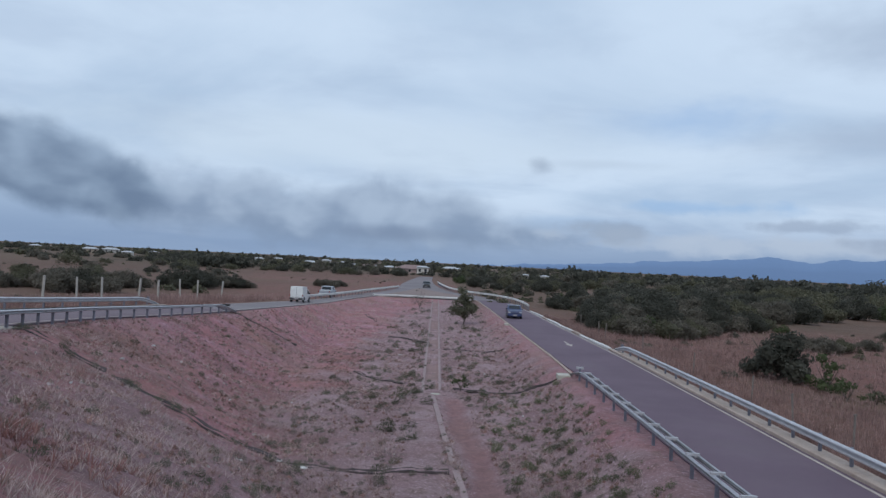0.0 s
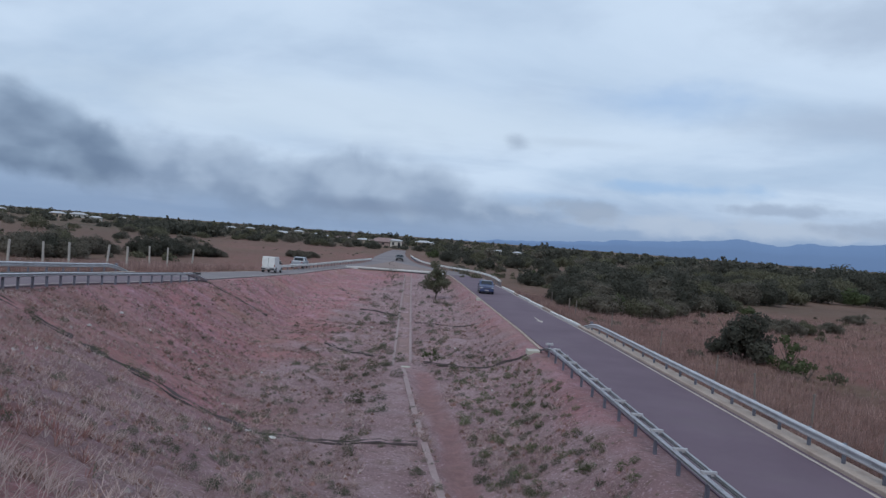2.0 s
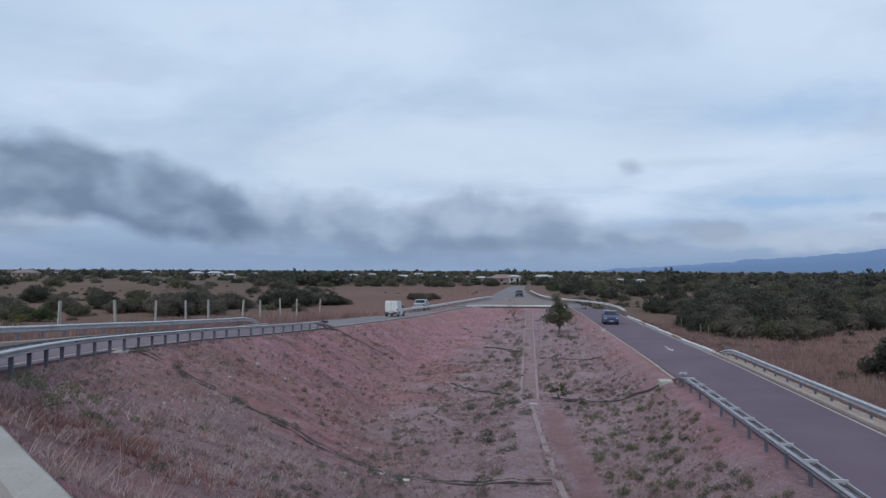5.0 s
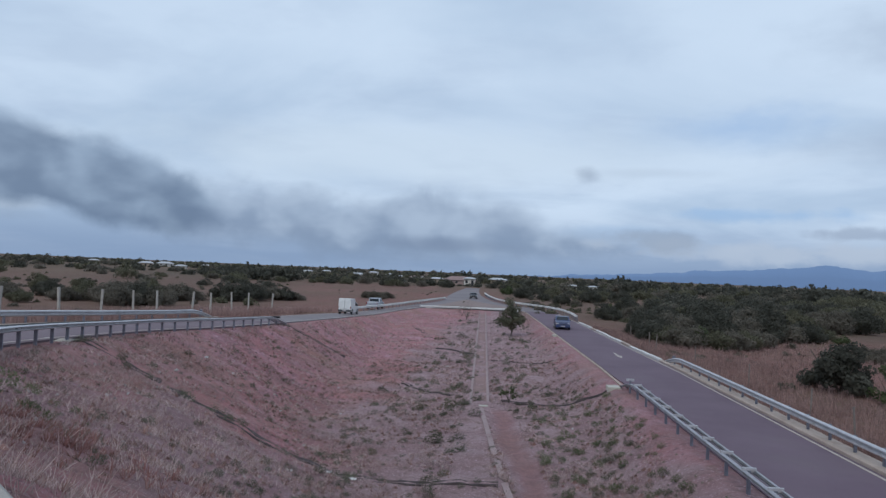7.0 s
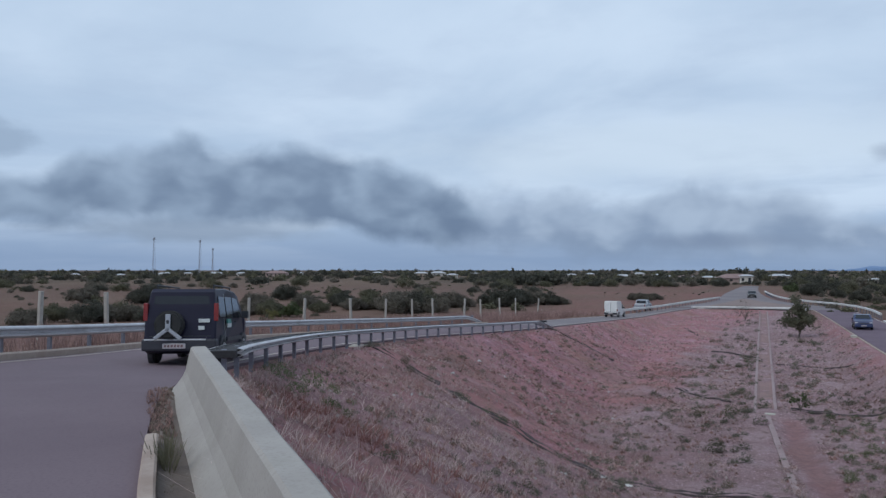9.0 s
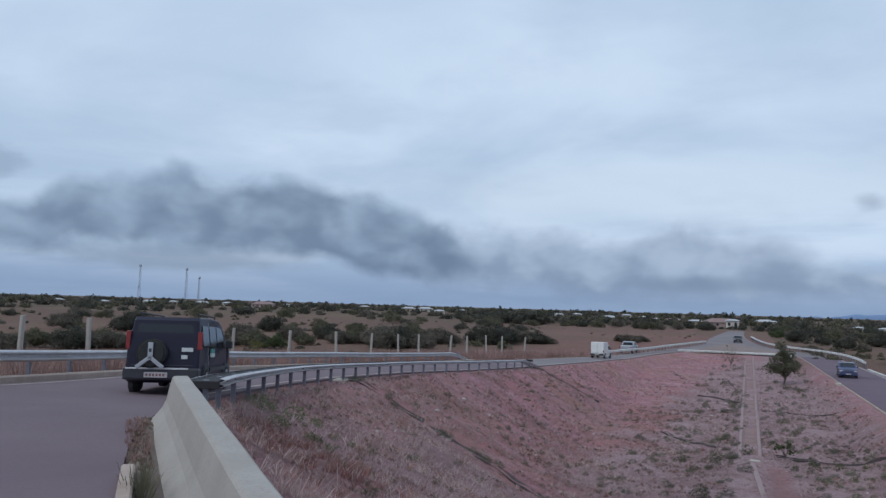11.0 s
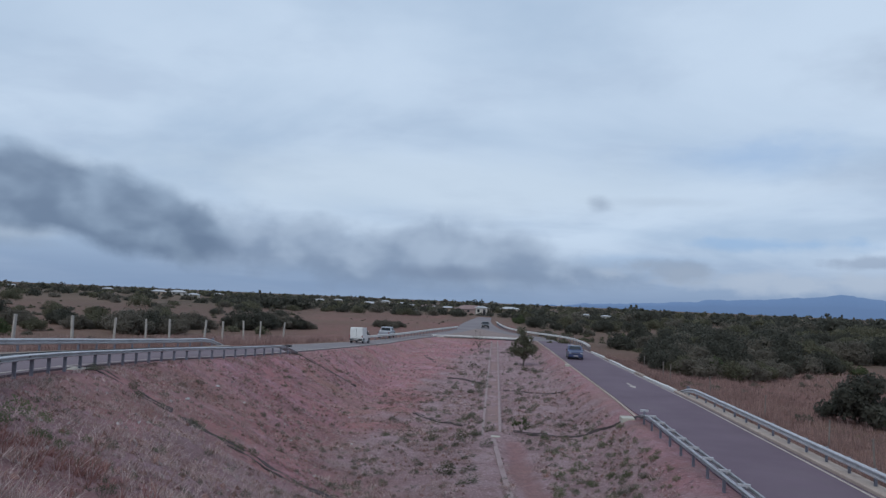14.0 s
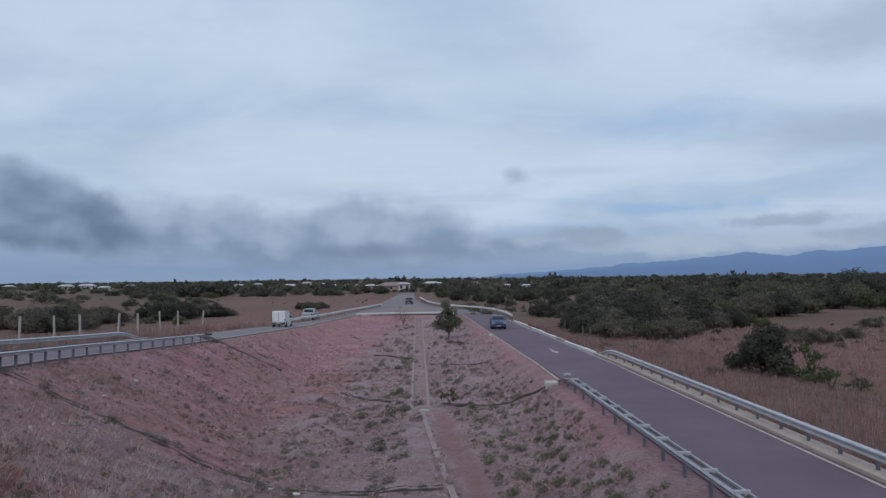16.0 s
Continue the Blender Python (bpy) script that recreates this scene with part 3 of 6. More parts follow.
def resample(line, n, lo=None, hi=None):
    s = np.concatenate([[0], np.cumsum(np.linalg.norm(np.diff(line, axis=0), axis=1))])
    q = np.linspace(0 if lo is None else lo, s[-1] if hi is None else hi, n)
    return np.stack([np.interp(q, s, line[:, 0]), np.interp(q, s, line[:, 1])], 1)


def offset(line, d):
    """The plan line moved d to the right of its way."""
    g = np.gradient(line, axis=0)
    g /= np.linalg.norm(g, axis=1)[:, None]
    return line + np.stack([g[:, 1], -g[:, 0]], 1) * d


def lift(line, zf, up=0.0):
    return np.array([(x, y, zf(x, y) + up) for x, y in line])


def span(line, y0, y1):
    """The stretch of a plan line between two y."""
    return line[(line[:, 1] >= y0) & (line[:, 1] <= y1)]


def rz(x, y):
    return float(ramp_z(y))


cut = LEFT_EDGE[LEFT_EDGE[:, 1] < 122]
both = resample(cut, 170), resample(RIGHT_EDGE, 170)
k58 = int(np.argmax(both[1][:, 1] > 60))
strip("upper_road_end", both[0][k58:], both[1][k58:], rz, M_asphalt_far, 0.0, "pale asphalt at the foot of the upper ramp", "road")
strip("upper_road", both[0][: k58 + 1], both[1][: k58 + 1], rz, M_asphalt, 0.0, "grey asphalt single-lane slip road sloping down from the bridge", "road")
LOW_Y = np.concatenate([np.arange(-60, 45, 3.0), np.arange(45, 124, 3.0)])
low_l = np.array([(LOW_LEFT + interp(y, [(0, 0.42), (40, 0.42), (46, 0.1)]) + low_shift(y), y) for y in LOW_Y])
low_r = np.array([(LOW_RIGHT + low_shift(y), y) for y in LOW_Y])
strip("lower_road", low_l, low_r, lambda x, y: 0.0, M_asphalt_low, 0.0, "dark grey asphalt slip road with a pale edge line", "road")
# junction and the road beyond it
jl = curve_xy([(-13.9, 122.2), (-12.6, 130), (-9.6, 152), (-10.2, 190), (-9.8, 235), (-8.6, 280)], 4)
jr = curve_xy([(11.6, 122.2), (9.2, 131), (2.0, 152), (-1.6, 190), (-3.2, 235), (-3.6, 280)], 4)
strip("main_road", resample(jl, 60), resample(jr, 60), lambda x, y: 0.0 if y < 200 else land_at(x, y) + 0.12 if y > 220 else (land_at(x, y) + 0.12) * (y - 200) / 20, M_asphalt_far, 0.01, "pale asphalt road beyond the ramp junction", "road")
# island of reddish paving in the junction
ib = bmesh.new()
for x, y in [(-9.6, 123.6), (2.6, 124.8), (5.2, 127.2), (0.8, 140), (-4.4, 158), (-5.2, 158), (-7.2, 140)]:
    ib.verts.new((x, y, 0.0))
face = ib.faces.new(ib.verts)
r = bmesh.ops.extrude_face_region(ib, geom=[face])
for v in [e for e in r["geom"] if isinstance(e, bmesh.types.BMVert)]:
    v.co.z += 0.16
bmesh.ops.recalc_face_normals(ib, faces=ib.faces)
M_island = mat("reddish_paving", (0.20, 0.14, 0.125), (0.26, 0.19, 0.17), 0.3, 0.9, 0.3, fine=6)
tagged(part("traffic_island", ib, M_island), "reddish paved traffic island in the ramp junction", "traffic island", kind="structure")
# white kerb across the head of the valley
M_pale_kerb = mat("white_kerb_paint", (0.70, 0.68, 0.66), (0.55, 0.52, 0.5), 0.8, 0.7, 0.1)
head = curve_xy([(-11.2, 121.6), (-9.0, 122.6), (-4, 123.0), (2.4, 123.2), (4.9, 122.0)], 1.0)
tagged(swept("kerb_head", lift(head, lambda x, y: 0.0, -0.2), [(-0.2, 0), (-0.2, 0.42), (-0.15, 0.46), (0.15, 0.46), (0.2, 0.42), (0.2, 0)], M_pale_kerb), "white-painted concrete kerb across the valley head", "kerb", kind="structure")

KERB = [(-0.14, -0.25), (-0.14, 0.10), (-0.11, 0.13), (0.11, 0.13), (0.14, 0.10), (0.14, -0.25)]
low_kerb = np.array([(LOW_RIGHT + 0.16 + low_shift(y), y, 0.0) for y in np.arange(-40, 57, 2.0)])
tagged(swept("kerb_low", low_kerb, KERB, M_kerb), "tan concrete kerb along the lower slip road", "kerb", kind="structure")
for k, y0 in enumerate(np.arange(56.2, 99, 3.6)):  # weathered white blocks, some sunk or dirty
    run = np.array([(LOW_RIGHT + 0.2 + low_shift(y), y, -0.03 * (k % 3)) for y in np.linspace(y0, y0 + 3.45, 4)])
    tagged(swept("kerb_block", run, [(-0.12, -0.25), (-0.12, 0.14), (-0.10, 0.17), (0.10, 0.17), (0.12, 0.14), (0.12, -0.25)], M_kerb if k % 5 == 3 else M_pale_kerb), "weathered white kerb block along the lower slip road", "kerb", kind="structure")
low_apron = np.array([(LOW_RIGHT + 0.61 + low_shift(y), y, 0.0) for y in np.arange(-40, 57, 2.0)])
tagged(swept("kerb_apron", low_apron, [(-0.31, -0.25), (-0.31, 0.06), (0.25, 0.05), (0.25, -0.25)], M_kerb), "tan concrete apron behind the kerb", "kerb", kind="structure")
low_line = np.array([(LOW_RIGHT - 0.22 + low_shift(y), y, 0.0) for y in np.arange(-40, 122, 2.0)])
tagged(swept("edge_line_low", low_line, [(-0.06, 0.004), (0.06, 0.004), (0.06, 0.008), (-0.06, 0.008)], M_line), "pale painted edge line on the lower slip road", "road marking", kind="structure")
low_edge = np.array([(LOW_LEFT - 0.1 + low_shift(y), y, 0.0) for y in np.arange(42.5, 124, 2.0)])
tagged(swept("kerb_low_inner", low_edge, [(-0.03, -0.25), (-0.03, 0.02), (0.10, 0.03), (0.10, -0.25)], M_kerb), "low concrete edge strip of the lower slip road", "kerb", kind="structure")
# kerbs of the upper ramp
left_kerb = lift(offset(span(LEFT_EDGE, -20, 60), -0.14), rz)
tagged(swept("kerb_upper_outer", left_kerb, [(-0.25, -0.25), (-0.25, 0.16), (0.1, 0.18), (0.14, 0.14), (0.14, -0.25)], M_kerb), "pale concrete kerb on the outer side of the upper ramp", "kerb", kind="structure")
left_line = lift(offset(span(LEFT_EDGE, -20, 118), 0.35), rz)
tagged(swept("edge_line_outer", left_line, [(-0.06, 0.004), (0.06, 0.004), (0.06, 0.008), (-0.06, 0.008)], M_line), "pale painted edge line on the upper ramp", "road marking", kind="structure")
right_line = lift(offset(span(RIGHT_EDGE, 14, 119), -0.4), rz)
tagged(swept("edge_line_inner", right_line, [(-0.06, 0.004), (0.06, 0.004), (0.06, 0.008), (-0.06, 0.008)], M_line), "pale painted edge line on the upper ramp", "road marking", kind="structure")
near_kerb = lift(offset(span(RIGHT_EDGE, -14, 6.6), 0.0), rz)
tagged(swept("kerb_bridge", near_kerb, [(0.0, -0.3), (0.0, 0.10), (0.02, 0.12), (0.12, 0.12), (0.14, 0.10), (0.14, -0.3)], M_kerb), "worn concrete kerb beside the bridge parapet", "kerb", kind="structure")
# earth verge between kerb and parapet
verge = lift(offset(span(RIGHT_EDGE, -14, 9.8), 0.48), rz)
M_dirt = mat("dark_verge_dirt", (0.13, 0.10, 0.085), (0.19, 0.155, 0.13), 1.5, 0.95, 0.8, fine=14)
tagged(swept("verge", verge, [(-0.36, -0.4), (-0.34, 0.02), (-0.2, -0.04), (0.0, -0.08), (0.2, -0.12), (0.5, -0.2), (0.5, -0.5)], M_dirt, smooth=True), "dark dirt verge with weeds beside the parapet", "verge", kind="structure")

M_heap = mat("dry_dirt", (0.17, 0.125, 0.10), (0.10, 0.075, 0.062), 3.0, 0.95, 0.5, fine=18, vary=0.4)
# direction arrow on the lower road
ab = bmesh.new()
ax, ay = 10.3, 56.8
for pts in ([(-0.07, 0.9), (0.07, 0.9), (0.07, 3.2), (-0.07, 3.2)], [(-0.3, 3.2), (0.3, 3.2), (0.0, 4.7)]):
    vs = [ab.verts.new((ax + x, ay + 5 - y, 0.006)) for x, y in pts]
    ab.faces.new(vs)
bmesh.ops.recalc_face_normals(ab, faces=ab.faces)
tagged(part("road_arrow", ab, M_line), "worn white direction arrow painted on the asphalt", "road marking", kind="structure")

# ---------------------------------------------------------------- bridge parapet
WAY, SIDE = Vector((-0.722, 0.692, 0)), Vector((0.692, 0.722, 0))
PAR_TOP = EYE - 1.28
p_end = 12.9  # distance along the parapet's way to its end


def parapet():
    n0, n1 = 0.776, 1.036  # near and far upper edges, across from the eye
    base = -0.85
    prof = [(n0 - 0.35, base - 0.05), (n0 - 0.34, -0.80), (n0 - 0.31, -0.72), (n0 - 0.22, -0.61), (n0 - 0.13, -0.50), (n0 - 0.075, -0.38), (n0 - 0.045, -0.22), (n0 + 0.0, -0.025), (n0 + 0.03, 0.0), (n1 - 0.03, 0.0), (n1, -0.025), (n1 + 0.05, -0.5), (n1 + 0.05, base - 0.7)]
    pts, k = [], 60
    for i in range(k + 1):
        s = -20 + (p_end + 20) * i / k
        pts.append((WAY.x * s, WAY.y * s, PAR_TOP + 0.004 * math.sin(i * 1.7)))
    me = sweep(pts, prof)
    return me


me = parapet()
me.name = "parapet"
tagged(mesh_part("parapet", me, M_parapet), "pale concrete bridge parapet with a sloping inner toe", "parapet", kind="structure")

# ---------------------------------------------------------------- guard rails
WBEAM = [(0.000, 0.000), (0.065, 0.020), (0.104, 0.055), (0.104, 0.085), (0.013, 0.130), (0.013, 0.180), (0.104, 0.225), (0.104, 0.255), (0.065, 0.290), (0.000, 0.310), (-0.008, 0.310), (0.052, 0.285), (0.086, 0.250), (0.086, 0.230), (-0.005, 0.185), (-0.005, 0.125), (0.086, 0.080), (0.086, 0.060), (0.052, 0.025), (-0.008, 0.000)]


def mirrored(profile, shift):
    return [(-a - shift, u) for a, u in profile][::-1]


post_mesh = None


def guardrail(name, line, zf, label, steel=None, double=False, post_step=2.0, face=1, drop_end=False, top=0.78, blocks=False, beam=0.31, gap=0.16, rise=0.02, reach=0.0, rungs=0, block=None, deep=0.06):
    """A W-beam rail with posts and spacers; face: the side of the beam, right (1) or left (-1) of its way."""
    rail = thing(name, pose(*line[0], zf(*line[0])), label, "guard rail")
    inv = Matrix.Translation(-rail.matrix_basis.translation)
    z0 = top - beam
    pts = lift(line, zf, z0)
    if drop_end:
        k = min(4, len(pts) - 1)
        for i in range(k):
            pts[-1 - i, 2] -= 0.62 * (1 - i / k) ** 1.5
    prof = [(a * face + gap * face, u * beam / 0.31) for a, u in WBEAM]
    o = swept("beam", pts, prof, steel or M_galv, rail)
    o.matrix_parent_inverse = inv
    if double:
        prof = [(-a * face - gap * face, u * beam / 0.31) for a, u in WBEAM]
        o = swept("beam", pts, prof, steel or M_galv, rail)
        o.matrix_parent_inverse = inv
    ways = resample(line, max(2, int(np.linalg.norm(np.diff(line, axis=0), axis=1).sum() / post_step) + 1))
    g = np.gradient(ways, axis=0)
    pm = boxed(-0.05, 0.05, -0.045, 0.045, -0.9, top - 0.02, 0.01)
    pme = bpy.data.meshes.new("post")
    pm.to_mesh(pme)
    pm.free()
    pme.materials.append(M_post)
    bm_ = bmesh.new()
    gap += reach
    box(bm_, (-gap if double else (-0.02 if face > 0 else -gap)), (gap if double else (gap if face > 0 else 0.02)), -0.035 if blocks else -deep, 0.035 if blocks else deep, top - (0.07 if blocks else min(0.28, beam)), top + (rise if blocks else -0.03), 0.01)
    bme = bpy.data.meshes.new("spacer")
    bm_.to_mesh(bme)
    bm_.free()
    bme.materials.append(M_galv if blocks else (block or steel or M_post))
    for i, (x, y) in enumerate(ways):
        if drop_end and i == len(ways) - 1:
            continue
        a = math.degrees(math.atan2(-g[i, 0], g[i, 1]))
        for nm, dat in (("post", pme), ("spacer", bme)):
            o = new(nm, dat)
            o.parent = rail
            o.matrix_parent_inverse = inv
            o.matrix_basis = pose(x, y, zf(x, y), 0, 0, a)
        for u in (0.33, 0.67) if i < rungs else ():  # closer spacers between the first posts
            o = new("spacer", bme)
            o.parent = rail
            o.matrix_parent_inverse = inv
            q = ways[i] * (1 - u) + ways[i + 1] * u
            o.matrix_basis = pose(q[0], q[1], zf(q[0], q[1]), 0, 0, a)
    return rail


low_in = np.array([(LOW_LEFT - 0.05 + low_shift(y), y) for y in np.arange(8, 42.6, 1.0)])
guardrail("guard_rail", low_in, lambda x, y: 0.0, "dull galvanised double-sided guard rail beside the lower slip road", M_galv_dull, double=True, drop_end=True, blocks=True, top=0.66, beam=0.13, gap=0.13, rise=0.06, reach=0.08)
low_out = np.array([(LOW_RIGHT + 0.58 + low_shift(y), y) for y in np.arange(4, 57.0, 1.0)])
guardrail("guard_rail", low_out, lambda x, y: 0.0, "galvanised guard rail behind the kerb of the lower slip road", face=-1, drop_end=True, top=0.70)
up_in = span(RIGHT_EDGE, 10.4, 57.5)
up_in = up_in + np.stack([interp(up_in[:, 1], [(10, 0.85), (20, 0.35)]), 0.1 + 0 * up_in[:, 1]], 1)
guardrail("guard_rail", up_in, rz, "galvanised double-sided guard rail on the upper ramp above the bank", double=True, drop_end=True, blocks=False, top=0.62, beam=0.17, gap=0.24, post_step=1.6, rungs=14, block=M_block, deep=0.15)
up_out = offset(span(LEFT_EDGE, -16, 60), -0.75)
guardrail("guard_rail", up_out, rz, "galvanised guard rail along the outer side of the upper ramp", face=1, drop_end=True)
M_pale_rail = mat("white_painted_rail", (0.72, 0.70, 0.68), (0.60, 0.58, 0.56), 1.0, 0.5, 0.05)
far_l = curve_xy([(-18.2, 97.5), (-16.9, 103), (-15.0, 112), (-13.3, 124), (-12.0, 133), (-9.0, 152)], 2.0)
guardrail("guard_rail", far_l, lambda x, y: 0.0, "pale guard rail on the bend at the ramp junction", M_pale_rail, face=1)
far_r = curve_xy([(12.3, 103), (12.4, 112), (11.7, 122), (9.6, 131), (6.0, 140), (2.6, 153), (0.6, 172), (-1.0, 200)], 2.0)
guardrail("guard_rail", far_r, lambda x, y: 0.0, "pale guard rail round the far corner of the lower slip road", M_pale_rail, face=-1)

# ---------------------------------------------------------------- drains and channel
ch = np.array([(interp(y, [(20, 1.5), (26.5, 0.75), (42, -0.3), (60, -0.45), (120, -0.9)]), y) for y in np.arange(42.0, 121, 0.8)])
chz = np.array([(x, y, float(valley_floor(y)) + 0.05) for x, y in ch])
chan = thing("channel", pose(*chz[0]), "pale stone-pitched drainage channel along the valley floor", "drain", kind="structure")
ci = Matrix.Translation(-chan.matrix_basis.translation)
o = swept("channel_bed", chz, [(-0.42, 0.03), (-0.25, -0.05), (0.25, -0.05), (0.42, 0.03), (0.42, -0.3), (-0.42, -0.3)], M_bed, chan)
o.matrix_parent_inverse = ci
for sx in (-1, 1):
    o = swept("channel_edge", chz, [(sx * 0.5 - 0.08, 0.07), (sx * 0.5 + 0.08, 0.07), (sx * 0.5 + 0.08, -0.3), (sx * 0.5 - 0.08, -0.3)], M_channel, chan)
    o.matrix_parent_inverse = ci
# narrow concrete strip that goes on towards the eye
nar = np.array([(interp(y, [(14, 2.0), (26.5, 0.85), (42, -0.25)]), y) for y in np.arange(14.0, 41.8, 0.8)])
narz = np.array([(x, y, land_at(x, y)) for x, y in nar])
narz[:, 2] = np.convolve(np.pad(narz[:, 2], 3, mode="edge"), np.ones(7) / 7, "valid")
tagged(swept("channel_strip", narz, [(-0.13, -0.25), (-0.12, 0.05), (0.12, 0.05), (0.13, -0.25)], M_channel), "narrow pale concrete drain edge on the valley floor", "drain", kind="structure")
tagged(part("sill", boxed(-0.8, 0.2, 41.5, 41.9, valley_floor(42.0) - 0.3, valley_floor(42.0) + 0.1, 0.03), M_concrete), "pale concrete sill at the end of the channel", "drain", kind="structure")


DRAINS = []


def chute(name, plan, label, width=0.40):
    line = curve_xy(plan, 0.35)
    DRAINS.append(line)
    z = land(line[:, 0], line[:, 1])
    z = np.convolve(np.pad(z, 1, mode="edge"), np.ones(3) / 3, "valid") + 0.03
    z += 0.02 * np.sin(np.arange(len(z)) * 1.3) + 0.015 * np.sin(np.arange(len(z)) * 3.1)
    line = line + 0.04 * np.stack([np.sin(np.arange(len(z)) * 0.9), np.sin(np.arange(len(z)) * 1.7)], 1)
    pts = np.column_stack([line, z])
    w = width / 2
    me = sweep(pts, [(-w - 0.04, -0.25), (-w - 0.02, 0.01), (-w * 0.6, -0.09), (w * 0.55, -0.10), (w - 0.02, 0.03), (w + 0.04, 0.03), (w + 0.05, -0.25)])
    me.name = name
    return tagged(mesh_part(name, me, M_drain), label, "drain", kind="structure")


chute("drain_chute", [(-15.0, 26.0), (-13.4, 26.1), (-11.9, 26.3)], "dark weathered concrete drain chute with painted shade down the bank")
chute("drain_chute", [(-11.5, 26.2), (-9.0, 26.2), (-6.6, 26.3), (-5.2, 26.6), (-3.6, 26.5), (-1.5, 26.4), (0.6, 26.5)], "dark weathered concrete drain chute with painted shade curving onto the valley floor")
chute("drain_chute", [(-16.2, 56.2), (-13.5, 56.0), (-10.8, 55.8)], "dark weathered concrete drain chute with painted shade down the bank")
chute("drain_chute", [(-5.4, 48.6), (-3.7, 46.4), (-2.0, 44.4)], "dark weathered concrete drain chute with painted shade on the valley floor", 0.28)
chute("drain_chute", [(7.1, 41.6), (6.2, 42.0), (5.2, 43.2), (4.0, 43.6), (2.0, 43.4), (1.0, 43.3)], "dark weathered concrete drain with painted shade down the inner bank", 0.4)
chute("drain_chute", [(-9.0, 90), (-7.8, 86), (-6.8, 81.5)], "dark weathered concrete drain chute with painted shade down the bank", 0.3)
chute("drain_chute", [(0.4, 62.0), (2.5, 61.9), (4.6, 61.6), (5.6, 61.3)], "dark weathered concrete cross drain with painted shade on the valley floor", 0.25)
chute("drain_chute", [(-1.3, 66.0), (-2.8, 67.0), (-4.6, 68.2)], "dark weathered concrete cross drain with painted shade on the valley floor", 0.25)
tagged(part("marker_block", boxed(6.55, 7.0, 74.6, 75.4, -0.4, 0.16, 0.04), M_concrete), "pale concrete block on the road edge", "marker block", kind="structure")
tagged(part("drain_mouth", boxed(6.75, 7.45, 41.2, 42.1, -0.5, 0.05, 0.04), M_concrete), "pale concrete drain mouth at the road edge", "drain", kind="structure")

tagged(part("drain_head", boxed(-16.4, -15.0, 25.5, 26.5, ramp_z(26.0) - 0.5, ramp_z(26.0) - 0.02, 0.05), M_concrete), "pale concrete apron at the head of the drain chute", "drain", kind="structure")

# ---------------------------------------------------------------- distance: hills
RIDGE = [(-60, 1.5), (-48, 1.7), (-40, 1.75), (-34.5, 1.9), (-31.3, 1.6), (-28.6, 1.5), (-26.8, 1.2), (-25.2, 1.35), (-23.3, 1.55), (-21.4, 1.15), (-19.2, 1.05), (-15.1, 0.75), (-10.9, 0.4), (-6.6, 0.15), (-2, -0.15), (3, -0.4)]
rv, rf = [], []
for i in range(260):
    a = -60 + 63 * i / 259
    e = interp(a, RIDGE) + 0.16 * noise.noise((a * 0.55, 0, 0)) + 0.13 * (0.5 - abs(noise.noise((a * 0.8, 3, 0)))) + 0.06 * noise.noise((a * 2.4, 5, 0))
    x, y = 4300 * math.sin(-radians(a)), 4300 * math.cos(radians(a))
    z = EYE + 4300 * math.tan(radians(e))
    rv += [(x, y, -60), (x * 0.99, y * 0.99, z * 0.5), (x * 1.02, y * 1.02, z)]
for i in range(259):
    for j in (0, 1):
        rf.append((3 * i + j, 3 * i + 3 + j, 3 * i + 4 + j, 3 * i + 1 + j))
me = bpy.data.meshes.new("backdrop")
me.from_pydata(rv, [], rf)
M_hill = bpy.data.materials.new("haze_glow_hills")
M_hill.use_nodes = True
hb = M_hill.node_tree.nodes["Principled BSDF"]
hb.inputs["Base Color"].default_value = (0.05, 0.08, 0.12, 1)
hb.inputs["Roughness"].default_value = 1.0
# Blue emission puts the haze of distance into the hills' own material.
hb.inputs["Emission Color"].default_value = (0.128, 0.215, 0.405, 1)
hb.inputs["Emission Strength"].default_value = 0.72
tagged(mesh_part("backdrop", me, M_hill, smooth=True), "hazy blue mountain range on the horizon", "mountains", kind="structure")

# ---------------------------------------------------------------- foliage
rng = np.random.default_rng(7)


def leaf_cloud(lobes, per, size, flat=1.0):
    """Arrays of small leaf-clump faces round ellipsoid lobes (x, y, z, rx, ry, rz)."""
    allv = []
    for lx, ly, lz, ax, ay, az in lobes:
        n = int(per * (ax * ay * az) ** (2 / 3))
        d = rng.normal(size=(n, 3))
        d /= np.linalg.norm(d, axis=1)[:, None]
        r = 0.45 + 0.6 * rng.random(n) ** 0.6
        c = d * r[:, None] * (ax, ay, az) + (lx, ly, lz)
        face = d + 0.38 * rng.normal(size=(n, 3))
        face /= np.linalg.norm(face, axis=1)[:, None]
        u = np.cross(face, rng.normal(size=(n, 3)))
        u /= np.linalg.norm(u, axis=1)[:, None] + 1e-9
        w = np.cross(face, u)
        s = size * (0.5 + rng.random((n, 1)))
        t = s * (0.55 + 0.4 * rng.random((n, 1)))
        quad = np.stack([c - u * s, c + w * t, c + u * s, c - w * t], 1)
        quad[:, :, 2] = np.maximum(quad[:, :, 2], 0.02)
        allv.append(quad)
    return np.concatenate(allv)


def quads_mesh(name, q):
    n = len(q)
    me = bpy.data.meshes.new(name)
    me.vertices.add(4 * n)
    me.vertices.foreach_set("co", q.reshape(-1).astype(np.float32))
    me.loops.add(4 * n)
    me.loops.foreach_set("vertex_index", np.arange(4 * n, dtype=np.int32))
    me.polygons.add(n)
    me.polygons.foreach_set("loop_start", np.arange(0, 4 * n, 4, dtype=np.int32))
    me.update(calc_edges=True)
    return me


